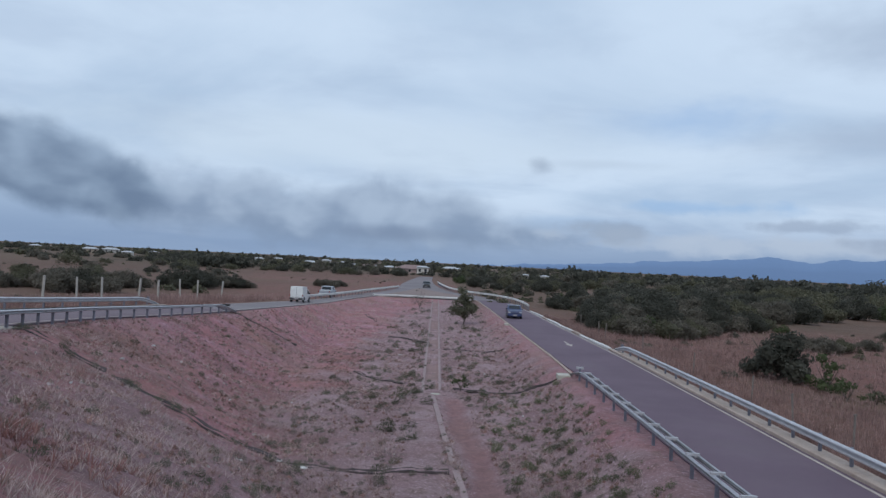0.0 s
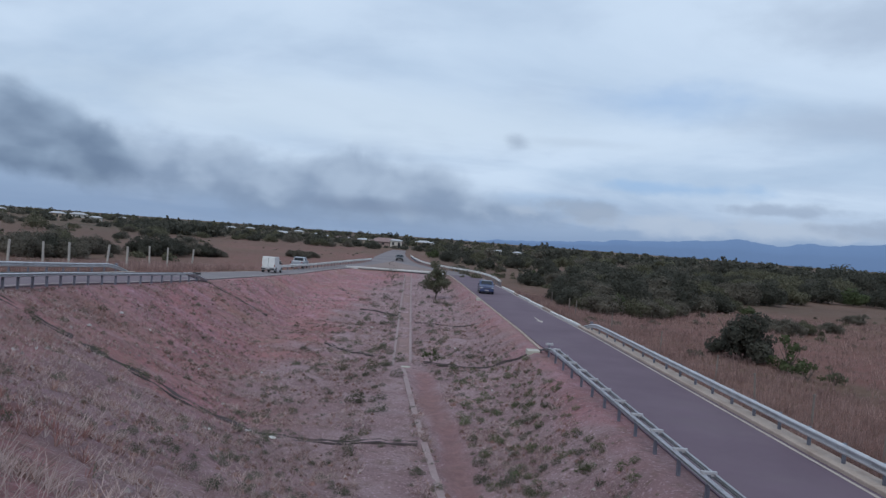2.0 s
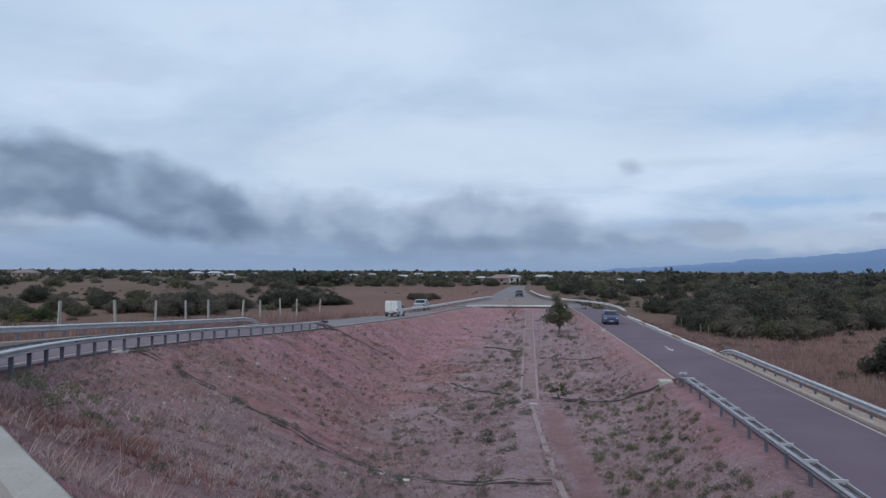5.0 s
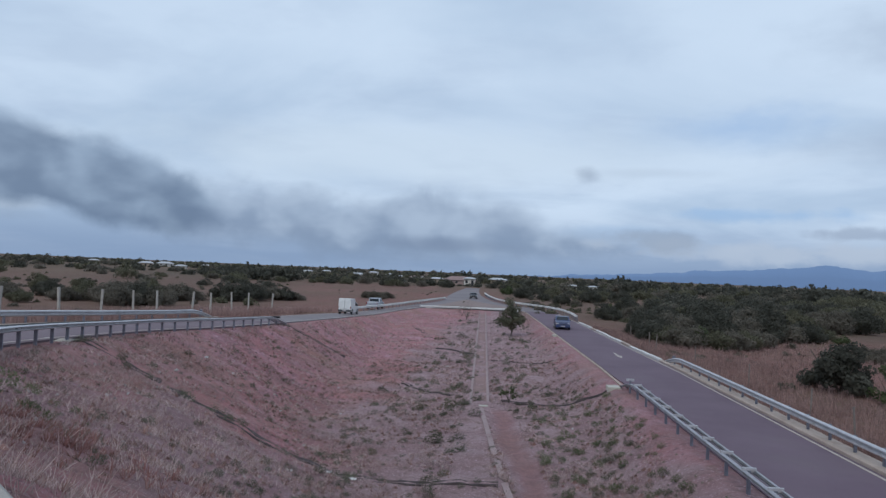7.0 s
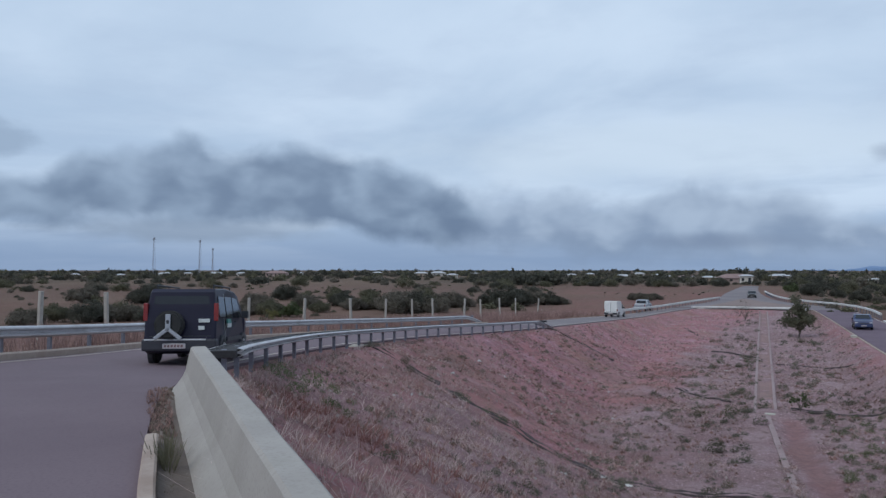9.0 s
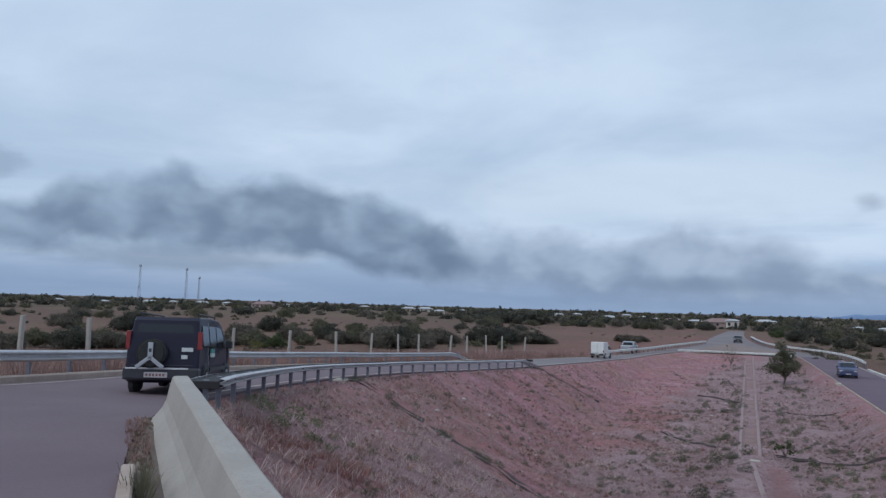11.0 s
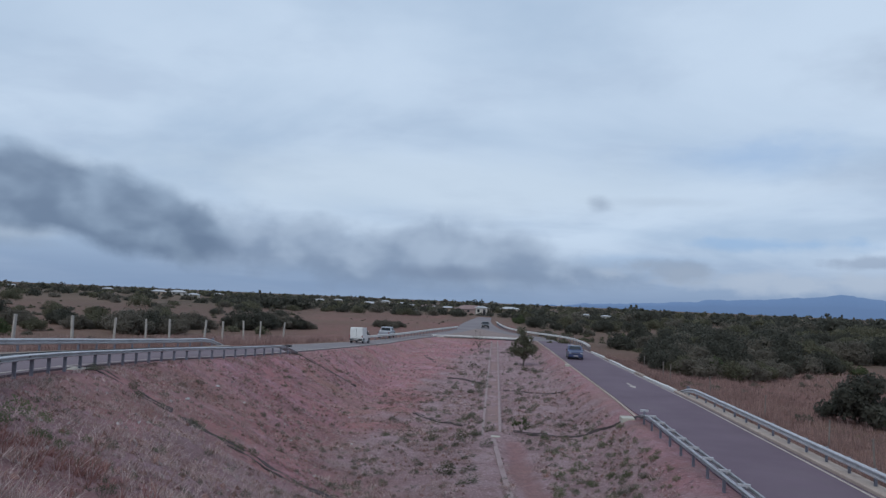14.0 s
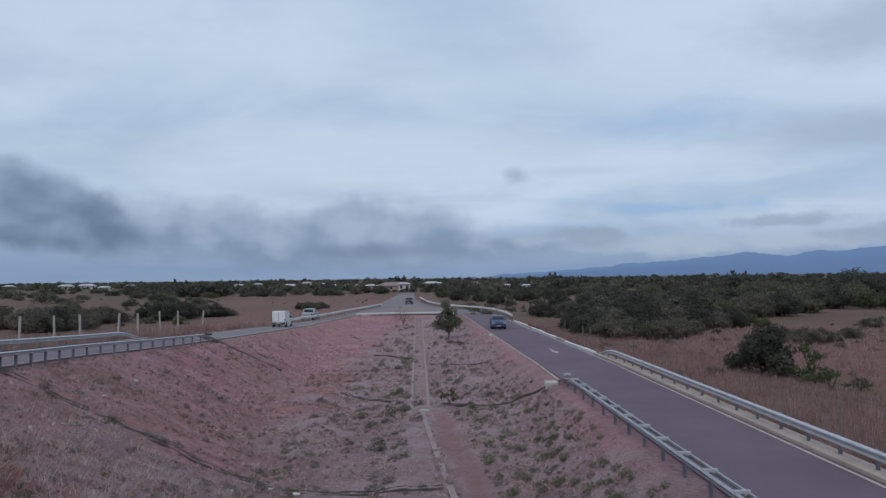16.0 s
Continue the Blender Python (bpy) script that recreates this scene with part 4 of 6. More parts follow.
def crown_lobes(w, h, base, count):
    """Lobes that fill a crown of width w from base to h, uneven."""
    out = []
    for i in range(count):
        a = 2.4 * i + rng.random()
        r = w * 0.40 * math.sqrt((i + 0.3) / count) * (0.7 + 0.5 * rng.random())
        s = w * (0.10 + 0.12 * rng.random())
        top = (h - base) * (1 - 0.5 * (r / (w * 0.45)) ** 2) * (0.7 + 0.35 * rng.random())
        z = base + s * 0.4 + (0.1 + 0.9 * rng.random() ** 0.8) * max(top - s * 1.1, 0.1)
        out.append((r * math.cos(a), r * math.sin(a), max(z, s * 0.55), s, s, s * 0.8))
    return out


def plant(name, m, w, h, base, leaf, label, category, lobes=9, size=0.12, per=420, trunk=0.08):
    """A tree or bush: trunk with limbs, and a crown of leaf clumps."""
    t = thing(name, m, label, category)
    bm = bmesh.new()
    top = base + (h - base) * 0.5
    cyl(bm, (0, 0, -0.3), (0.05 * w, 0, base + 0.1), trunk * 1.3, trunk, 8)
    for i in range(6):
        a = i * 1.05 + rng.random()
        k = 0.3 + 0.2 * rng.random()
        cyl(bm, (0.05 * w, 0, base * 0.8), (w * k * math.cos(a) * 0.8, w * k * math.sin(a) * 0.8, top + (h - base) * 0.25 * rng.random()), trunk * 0.6, trunk * 0.2, 6)
    part("trunk", bm, M_bark, t)
    q = leaf_cloud(crown_lobes(w, h, base, lobes), per, size)
    mesh_part("crown", quads_mesh("crown", q), leaf, t)
    return t


def put(x, y, turn=0.0, sink=0.0):
    return pose(x, y, land_at(x, y) - sink, 0, 0, turn)


def polar(az, d):
    return -d * math.sin(radians(az)), d * math.cos(radians(az))


# the young tree on the valley floor and single bushes
M_leaf_young = leaf_mat("young_leaves", (0.130, 0.130, 0.088), (0.175, 0.168, 0.115))
plant("tree", put(2.6, 84), 3.2, 4.9, 0.5, M_leaf_young, "young olive-green tree with a thin trunk in the valley", "tree", 30, 0.085, 560, 0.07)
plant("bush", put(-3.1, 104.0), 3.0, 3.2, 0.3, M_leaf_grey, "half-bare dry brown shrub at the valley head", "bush", 14, 0.06, 120, 0.05)
plant("bush", put(1.35, 43.0), 1.3, 1.25, 0.1, M_leaf_green, "ragged green bush beside the drain crossing", "bush", 7, 0.07, 600, 0.03)
plant("bush", put(22.2, 48.4), 4.2, 3.9, 0.1, M_leaf_dark, "dense dark green bush in dry grass", "bush", 34, 0.10, 520, 0.12)
plant("bush", put(24.2, 46.0), 2.3, 2.7, 0.1, M_leaf_green, "small upright green bush in dry grass", "bush", 8, 0.10, 420, 0.06)
plant("bush", put(23.6, 42.6), 2.3, 1.6, 0.1, M_leaf_green, "low green bush in dry grass", "bush", 7, 0.08, 450, 0.04)
plant("bush", put(24.6, 41.4), 1.6, 1.6, 0.1, M_leaf_olive, "low olive bush in dry grass", "bush", 6, 0.08, 450, 0.04)
plant("bush", put(18.6, 47.2), 1.2, 0.7, 0.1, M_leaf_grey, "dry grey shrub beside a green bush", "bush", 6, 0.07, 420, 0.03)

M_leaf_yellow = leaf_mat("yellowing_foliage", (0.155, 0.150, 0.062), (0.205, 0.190, 0.085))
plant("bush", put(*polar(40.6, 96)), 4.4, 2.9, 0.1, M_leaf_yellow, "yellow-green bush in dry savanna grass", "bush", 20, 0.10, 330, 0.06)
plant("bush", put(*polar(36.9, 99)), 2.4, 1.7, 0.1, M_leaf_yellow, "small yellowing bush in dry savanna grass", "bush", 10, 0.09, 330, 0.04)

# bush templates, then copies in the middle distance
kinds = []
for nm, leaf, w, h, lab in (
    ("bush", M_leaf_dark, 5.5, 3.6, "dark green thicket bush in dry savanna"),
    ("bush", M_leaf_olive, 5.0, 3.0, "olive-green thicket bush in dry savanna"),
    ("bush", M_leaf_grey, 5.5, 3.2, "greyish half-bare thicket bush in dry savanna"),
    ("bush", M_leaf_green, 4.0, 2.6, "mid-green thicket bush in dry savanna"),
):
    b = plant(nm, put(0, -400 - 8 * len(kinds)), w, h, 0.15, leaf, lab, "bush", 30, 0.10, 330, 0.08)
    tagged(b, group="savanna bushes")
    kinds.append(b)


used = set()


def scatter(kind, az, d, s, sx=1.0):
    x, y = polar(az, d)
    m = put(x, y, rng.random() * 360, 0.05) @ Matrix.Diagonal((s * sx, s * sx, s, 1))
    src = kinds[kind]
    if kind not in used:
        used.add(kind)
        src.matrix_basis = m
        return src
    c = copy_thing(src, Matrix.Identity(4))
    c.matrix_basis = m
    return c


# thicket to the right of the lower road, its near edge
for az, d, k, s in (
    (-11.6, 88, 0, 0.75), (-12.7, 81, 0, 0.85), (-13.6, 79, 1, 0.8), (-14.6, 78, 2, 0.85), (-15.6, 79, 3, 0.85), (-16.7, 79, 1, 0.8), (-17.8, 80, 2, 0.8), (-18.8, 82, 1, 0.75), (-19.8, 86, 2, 0.7),
    (-12.4, 92, 0, 1.1), (-13.8, 90, 2, 1.2), (-15.2, 92, 0, 1.15), (-16.8, 93, 0, 1.1), (-18.4, 95, 2, 1.15), (-20.0, 96, 0, 1.0), (-21.4, 97, 2, 0.95), (-22.6, 99, 0, 0.85), (-23.6, 102, 1, 0.8),
    (-12.6, 106, 0, 1.35), (-14.4, 108, 1, 1.3), (-16.2, 107, 0, 1.4), (-18.0, 110, 2, 1.35), (-20.0, 112, 0, 1.3), (-22.0, 115, 1, 1.3), (-24.0, 119, 2, 1.3), (-26.0, 126, 0, 1.35), (-27.6, 138, 1, 1.2),
    (-29.4, 150, 0, 1.4), (-31.4, 152, 3, 1.3), (-33.4, 155, 0, 1.4), (-26.6, 77, 2, 0.5), (-27.5, 76, 2, 0.62), (-28.6, 78, 1, 0.5), (-30.2, 84, 2, 0.45), (-25.0, 100, 3, 0.5), (-31.5, 104, 2, 0.5),
    (-8.95, 121, 0, 0.85), (-9.5, 124, 2, 0.6), (-7.8, 195, 0, 1.15), (-8.3, 198, 1, 1.0), (-5.65, 176, 0, 0.85), (-6.7, 172, 2, 0.55), (-10.4, 150, 0, 1.0), (-11.0, 136, 2, 0.9), (-10.0, 205, 0, 1.2), (-4.6, 215, 1, 0.9), (-9.3, 165, 3, 0.6),
    (-4.2, 196, 0, 0.7), (-2.6, 205, 0, 1.0), (-1.4, 222, 3, 1.1),
):
    scatter(k, az, d, s)
# clumps left of the upper ramp
for az, d, k, s in (
    (20.2, 132, 0, 0.95), (19.0, 130, 0, 1.15), (18.0, 133, 0, 0.95), (16.8, 138, 2, 0.95), (22.6, 128, 2, 0.9), (23.8, 124, 2, 1.1), (25.2, 120, 1, 1.05), (26.6, 122, 2, 1.25), (28.0, 118, 2, 1.15),
    (29.4, 121, 1, 1.0), (30.8, 118, 2, 0.8), (33.5, 112, 1, 0.7), (35.6, 104, 3, 0.85), (37.0, 106, 1, 0.9), (38.6, 110, 2, 0.8), (40.6, 100, 3, 0.75), (42.4, 102, 0, 0.8), (43.8, 105, 1, 0.9),
    (45.6, 96, 0, 0.6), (47.6, 104, 1, 0.95), (49.6, 98, 0, 0.85), (51.6, 102, 1, 0.9), (53.4, 96, 2, 0.8), (9.3, 160, 2, 0.6), (8.6, 156, 2, 0.7), (7.9, 162, 2, 0.6), (14.9, 140, 2, 0.7), (15.8, 138, 0, 0.8), (27.3, 110, 2, 1.1), (25.8, 113, 0, 1.0), (24.6, 112, 2, 0.9), (44.6, 99, 2, 0.8), (48.6, 101, 2, 0.9), (46.6, 100, 2, 0.8), (34.4, 125, 2, 0.9), (31.6, 128, 0, 0.9), (38.0, 128, 2, 1.0), (32.0, 150, 1, 1.0), (36.0, 160, 0, 1.1), (41.0, 155, 1, 1.1), (46.0, 150, 0, 1.1), (50.0, 160, 2, 1.2),
):
    scatter(k, az, d, s)

# plan of the houses: direction, distance, width, height
HOUSE_PLAN = [(25.6, 560), (24.3, 600), (23.2, 520), (21.5, 640), (14.0, 520), (12.6, 560), (10.2, 430), (9.0, 600), (7.7, 520), (6.8, 450), (5.6, 420), (5.0, 380), (4.1, 360), (-0.6, 400), (-1.3, 470), (-6.4, 340), (-7.9, 330), (-9.4, 420), (44.6, 620), (43.0, 680), (41.0, 640), (36.6, 560), (34.9, 570), (47.6, 600), (39.2, 700), (29.0, 620), (50.5, 640)]
# woods and scrub too many to count, farther off
wood = {0: [], 1: [], 2: []}
proto = [leaf_cloud(crown_lobes(7.5, h, 0.2, 18), 9, 0.5) for h in (3.4, 4.2, 5.0, 4.6, 3.8)]
fine = [leaf_cloud(crown_lobes(7.5, h, 0.2, 22), 80, 0.16) for h in (3.4, 4.2, 5.0, 4.6, 3.8)]


def grow(az, d, s, tone):
    x, y = polar(az, d)
    q = (fine if d < 300 and s > 0.45 else proto)[int(rng.integers(len(proto)))] * s
    a = rng.random() * 6.28
    ca, sa = math.cos(a), math.sin(a)
    q = q @ np.array([[ca, sa, 0], [-sa, ca, 0], [0, 0, 1]])
    wood[tone].append((q, x, y))


def tone():
    return int(rng.choice([0, 1, 2], p=[0.46, 0.32, 0.22]))


for _ in range(820):  # right-hand woods
    az, d = -8 - 32 * rng.random(), 125 + 420 * rng.random() ** 1.4
    if az > -12.5 and d < 235 or -36 < az < -21.5 and d < 160 or wobble(np.array(az * 7.0), np.array(d * 0.35), 0.35) < -0.1:
        continue
    grow(az, d, 0.55 + 0.85 * rng.random() ** 1.5, tone())
for _ in range(34):  # single taller crowns on the right-hand skyline
    grow(-9 - 27 * rng.random(), 300 + 160 * rng.random(), 1.35 + 0.5 * rng.random(), 0)
for _ in range(420):  # middle
    az, d = -8 + 30 * rng.random(), 270 + 420 * rng.random()
    if 0.4 < az < 3.2 and d < 370:
        continue
    grow(az, d, 0.55 + 0.5 * rng.random(), tone())
for _ in range(620):  # left plain, denser towards the skyline
    az, d = 15 + 45 * rng.random(), 170 + 680 * rng.random() ** 0.7
    if wobble(np.array(az * 6.0), np.array(d * 0.3), 0.35) < -0.15 and d < 420:
        continue
    grow(az, d, (0.5 + 0.6 * rng.random() ** 1.5) * (1.0 if d < 420 else 1.15), tone())
for _ in range(110):  # low scrub on the left plain
    az, d = 15 + 42 * rng.random(), 95 + 200 * rng.random()
    x, y = polar(az, d)
    if az < 17 and d < 200:
        continue
    grow(az, d, 0.16 + 0.26 * rng.random() ** 2, int(rng.choice([0, 1, 2], p=[0.15, 0.45, 0.4])))
for _ in range(110):  # grass clumps on the brown field
    grow(3.8 + 12 * rng.random(), 135 + 190 * rng.random(), 0.04 + 0.08 * rng.random() ** 3, 2)
for _ in range(150):  # grass and scrub about the junction
    grow(-3.2 - 8 * rng.random(), 118 + 160 * rng.random(), 0.12 + 0.2 * rng.random() ** 2, int(rng.choice([1, 2])))
for az, d, s in ((-5.9, 235, 0.6), (-7.4, 225, 0.7), (-3.4, 235, 0.7), (-2.2, 250, 0.8), (-6.2, 245, 0.8), (-5.0, 255, 0.9), (-8.8, 240, 0.9), (-4.2, 262, 0.9)):
    grow(az, d, s, tone())
for _ in range(70):  # low scrub on the right-hand field
    grow(-13 - 22 * rng.random(), 62 + 60 * rng.random(), 0.08 + 0.10 * rng.random(), int(rng.choice([1, 2])))
for az in (18.9, 18.2, 17.3, 16.6, 15.8, 15.3):  # taller clump on the skyline
    grow(az, 300 + 20 * rng.random(), 1.25 + 0.4 * rng.random(), 0)
for az, d in HOUSE_PLAN:  # shrubs about the houses
    for k in range(3):
        grow(az + (rng.random() - 0.5) * 900 / d * 0.9, d - 14 - 10 * rng.random(), 0.28 + 0.3 * rng.random(), tone())
for _ in range(700):  # far belt to the skyline
    az, d = -40 + 100 * rng.random(), 700 + 900 * rng.random()
    grow(az, d, 0.9 + 0.8 * rng.random(), tone())
for az, d, s in ((0.9, 300, 0.6), (1.6, 305, 0.5), (3.0, 300, 0.55), (3.6, 310, 0.7), (2.3, 308, 0.35), (-0.2, 290, 0.8), (-23.0, 300, 1.5), (-30.0, 260, 1.75), (-31.0, 240, 2.0), (-31.9, 235, 2.1), (-33.5, 240, 1.9), (-26.8, 330, 1.5), (-1.6, 330, 1.25), (-2.8, 300, 1.2), (0.2, 420, 1.3), (7.6, 420, 1.2)):
    grow(az, d, s, 0)
for k, leaf in ((0, M_leaf_dark), (1, M_leaf_olive), (2, M_leaf_grey)):
    px = np.array([p[1] for p in wood[k]])
    py = np.array([p[2] for p in wood[k]])
    pz = land(px, py)
    q = np.concatenate([p[0] + np.array((p[1], p[2], pz[i] - 0.1)) for i, p in enumerate(wood[k])])
    tagged(mesh_part("woodland", quads_mesh("woodland", q), leaf), ("dark green", "olive", "greyish")[k] + " savanna trees and scrub reaching the skyline", "woodland", kind="stuff")


# ---------------------------------------------------------------- grass, weeds and stones
def tufts(name, pts, h, blades, width, leaf, label, lean=0.5, category="grass", zs=None):
    n = len(pts)
    z = land(pts[:, 0], pts[:, 1]) if zs is None else zs
    hh = h * (0.5 + rng.random((n, 1)))
    a = rng.random((n, blades)) * 6.283
    r = 0.06 * hh * rng.random((n, blades)) * 3
    bx, by = pts[:, :1] + r * np.cos(a), pts[:, 1:2] + r * np.sin(a)
    ln = lean * hh * (0.3 + rng.random((n, blades)))
    up = hh * (0.55 + 0.6 * rng.random((n, blades)))
    tx, ty, tz = bx + ln * np.cos(a), by + ln * np.sin(a), z[:, None] + up
    wx, wy = -np.sin(a) * width, np.cos(a) * width
    bz = np.repeat(z[:, None] - 0.04, blades, 1)
    q = np.stack([np.stack([bx - wx, by - wy, bz], -1), np.stack([bx + wx, by + wy, bz], -1), np.stack([tx + wx * 0.35, ty + wy * 0.35, tz], -1), np.stack([tx - wx * 0.35, ty - wy * 0.35, tz], -1)], 2)
    return tagged(mesh_part(name, quads_mesh(name, q.reshape(-1, 4, 3)), leaf), label, category, kind="stuff")


def in_cut(n, y0, y1, lo=-14, hi=6.6, ease=1.0, even=0.0):
    """Random plan points inside the cutting, off the drains."""
    out = []
    while sum(len(o) for o in out) < n:
        p = np.stack([lo + (hi - lo) * rng.random(4 * n), y0 + (y1 - y0) * rng.random(4 * n) ** ease], 1)
        dr, _ = nearest(p[:, 0], p[:, 1], RIGHT_EDGE)
        keep = (dr > 0.7) & (p[:, 0] - low_shift(p[:, 1]) < LOW_LEFT - 0.5) & (np.abs(p[:, 0] + 0.45) > 0.75) & ((np.abs(p[:, 0] - 1.85 + 0.075 * (p[:, 1] - 26.5)) > 0.7) | (p[:, 1] > 41))
        for line in DRAINS:
            for q in line[::2]:
                keep &= (np.abs(p[:, 0] - q[0]) > 0.55) | (np.abs(p[:, 1] - q[1]) > 0.55)
        keep &= wobble(p[:, 0], p[:, 1], 0.8) + 0.7 * wobble(p[:, 1], p[:, 0], 1.9) + 0.8 + even > 1.4 * rng.random(len(p))
        out.append(p[keep])
    return np.concatenate(out)[:n]


tufts("dry_grass", in_cut(15000, 8, 60, -20, ease=1.2), 0.08, 6, 0.007, M_straw, "pale dry grass tufts on the bank", 1.8)
tufts("dry_grass", in_cut(8000, 8, 60, -20, ease=1.2), 0.08, 6, 0.007, M_straw_red, "reddish dry grass tufts on the bank", 1.6)
tufts("dry_grass", in_cut(2500, 60, 120, -15), 0.12, 6, 0.016, M_straw, "pale dry grass tufts on the valley floor", 0.8)
tufts("long_dry_grass", in_cut(3600, 5, 32, -16, ease=1.3), 0.19, 4, 0.005, M_straw, "long bleached dry grass stalks beside the parapet", 2.2)


tufts("grass_clumps", in_cut(1500, 8, 46, -18, ease=1.2, even=0.5), 0.13, 8, 0.010, M_straw, "clumps of bleached dry grass on the bank", 2.0)
tufts("grass_clumps", in_cut(1100, 8, 60, -18, ease=1.2, even=0.5), 0.13, 8, 0.012, M_straw_red, "clumps of rusty dry grass on the bank", 1.8)
tufts("grass_clumps", in_cut(350, 9, 60, -18, even=0.5), 0.12, 8, 0.012, M_leaf_grey, "clumps of dull grey dry grass on the bank", 1.6)


def clumps(name, pts, r, leaf, label):
    """Low rounded weeds: small clouds of leaves."""
    z = land(pts[:, 0], pts[:, 1])
    out = []
    base = [leaf_cloud([(0, 0, 0.4, 0.75, 0.7, 0.7), (0.45, 0.2, 0.3, 0.5, 0.45, 0.5), (-0.4, -0.35, 0.3, 0.45, 0.5, 0.45)], 420, 0.055) for _ in range(4)]
    for i, (x, y) in enumerate(pts):
        q = base[i % 4] * (r * (0.34 + 1.2 * rng.random() ** 3))
        out.append(q * np.array((1.1, 1.0, 1.1)) + np.array((x, y, z[i] - 0.02)))
    return tagged(mesh_part(name, quads_mesh(name, np.concatenate(out)), leaf), label, "weeds", kind="stuff")


clumps("weeds", in_cut(760, 15, 50, -6.5, 6.4, even=1.0), 0.17, M_weed, "low grey-green weeds on the valley floor")
clumps("weeds", in_cut(260, 46, 105, -5, 5.5, even=1.0), 0.25, M_weed, "low grey-green weeds on the valley floor")
clumps("weeds", in_cut(420, 11, 60, -16, -4, even=1.0), 0.16, M_weed, "small grey-green weeds on the bank")
clumps("weeds", in_cut(380, 16, 44, 2.4, 6.9, even=1.0), 0.19, M_leaf_fresh, "green-grey weeds between gully and slip road")
clumps("dark_weeds", in_cut(60, 24, 90, -6, 6.0, even=0.6), 0.36, M_leaf_olive, "small dark shrubs on the valley floor")
gx0 = np.stack([-9.2 + 0.9 * rng.normal(size=26), 14.6 + 0.8 * rng.normal(size=26)], 1)
gx1 = np.stack([3.6 + 0.7 * rng.normal(size=22), 23.5 + 1.8 * rng.normal(size=22)], 1)
clumps("green_weeds", gx1, 0.22, M_weed, "fresh green weeds beside the gully")
rust = np.stack([-7.6 + 1.3 * rng.normal(size=220), 12.3 + 1.1 * rng.normal(size=220)], 1)
tufts("rusty_grass", rust[nearest(rust[:, 0], rust[:, 1], RIGHT_EDGE)[0] > 1.4], 0.13, 9, 0.010, M_rust, "dark rusty scrub below the parapet end", 1.3)
clumps("green_weeds", gx0, 0.26, M_leaf_fresh, "patch of fresh green weeds on the bank")
ctr = np.stack([-1.1 + 0.45 * rng.normal(size=40), 30 + 45 * rng.random(40)], 1)
clumps("weeds", ctr, 0.38, M_weed, "grey-green weeds along the channel")
side = np.stack([13.9 + 8.5 * rng.random(9000) ** 1.6, 18 + 75 * rng.random(9000) ** 1.2], 1)
side[:, 0] += low_shift(side[:, 1])
tufts("tall_dry_grass", side, 0.34, 6, 0.009, M_straw_brown, "tall reddish dry grass along the fence", 0.35)
mead = np.stack([20 + 45 * rng.random(5000), 30 + 60 * rng.random(5000)], 1)
tufts("dry_grass", mead, 0.35, 6, 0.02, M_straw_brown, "reddish dry grass in the field", 0.6)
le = LEFT_EDGE[(LEFT_EDGE[:, 1] > -6) & (LEFT_EDGE[:, 1] < 98)]
pick = le[rng.integers(len(le), size=6000)]
pts = pick + np.stack([-(2.2 + 19 * rng.random(6000) ** 1.2), 0.6 * rng.random(6000) - 0.3], 1)
tufts("tall_dry_grass", pts, 0.62, 6, 0.014, M_straw_brown, "tall brown dry grass beyond the outer guard rail", 0.4)
dl = np.concatenate(DRAINS[:5])
dl = dl[rng.integers(len(dl), size=150)] + 0.32 * rng.normal(size=(150, 2))
clumps("weeds", dl[dl[:, 0] < 6.4], 0.17, M_weed, "grey-green weeds along the drain chutes")
# weeds at the kerb and in the verge
vg = np.array([(-0.722 * q + 0.692 * n, 0.692 * q + 0.722 * n) for q, n in zip(5.5 + 7.0 * rng.random(90), 0.14 + 0.18 * rng.random(90))])
tufts("kerb_weeds", vg, 0.06, 9, 0.004, M_leaf_olive, "small weeds in the dirt beside the kerb", 0.8, "weeds", ramp_z(vg[:, 1]) - 0.08)
vg = np.array([(-0.722 * q + 0.692 * n, 0.692 * q + 0.722 * n) for q, n in ((7.9, 0.2), (8.05, 0.24), (8.2, 0.22), (8.3, 0.27), (7.7, 0.26))])
tufts("kerb_grass", vg, 0.26, 26, 0.009, M_leaf_olive, "dark grass tuft growing beside the kerb", 0.55, "grass", ramp_z(vg[:, 1]) - 0.10)
vg = np.array([(-0.722 * q + 0.692 * n, 0.692 * q + 0.722 * n) for q, n in zip(9.2 + 3.6 * rng.random(110), 0.12 + 0.28 * rng.random(110))])
tufts("kerb_grass", vg, 0.055, 8, 0.005, M_straw_brown, "dry weeds on the dirt heap", 0.9, "grass", ramp_z(vg[:, 1]) + 0.01)


def pebbles(name, pts, r, material, label, zs=None):
    n = len(pts)
    z = land(pts[:, 0], pts[:, 1]) if zs is None else zs
    v, f = [], []
    for i in range(n):
        s = r * (0.4 + 1.2 * rng.random() ** 2)
        a0 = rng.random() * 6.28
        b = len(v)
        for j in range(5):
            a = a0 + j * 1.257
            v.append((pts[i, 0] + s * math.cos(a) * (0.7 + 0.5 * rng.random()), pts[i, 1] + s * math.sin(a) * (0.7 + 0.5 * rng.random()), z[i] - 0.02))
        v.append((pts[i, 0], pts[i, 1], z[i] + s * 0.7))
        for j in range(5):
            f.append((b + j, b + (j + 1) % 5, b + 5))
    me = bpy.data.meshes.new(name)
    me.from_pydata(v, [], f)
    return tagged(mesh_part(name, me, material), label, "stones", kind="stuff")


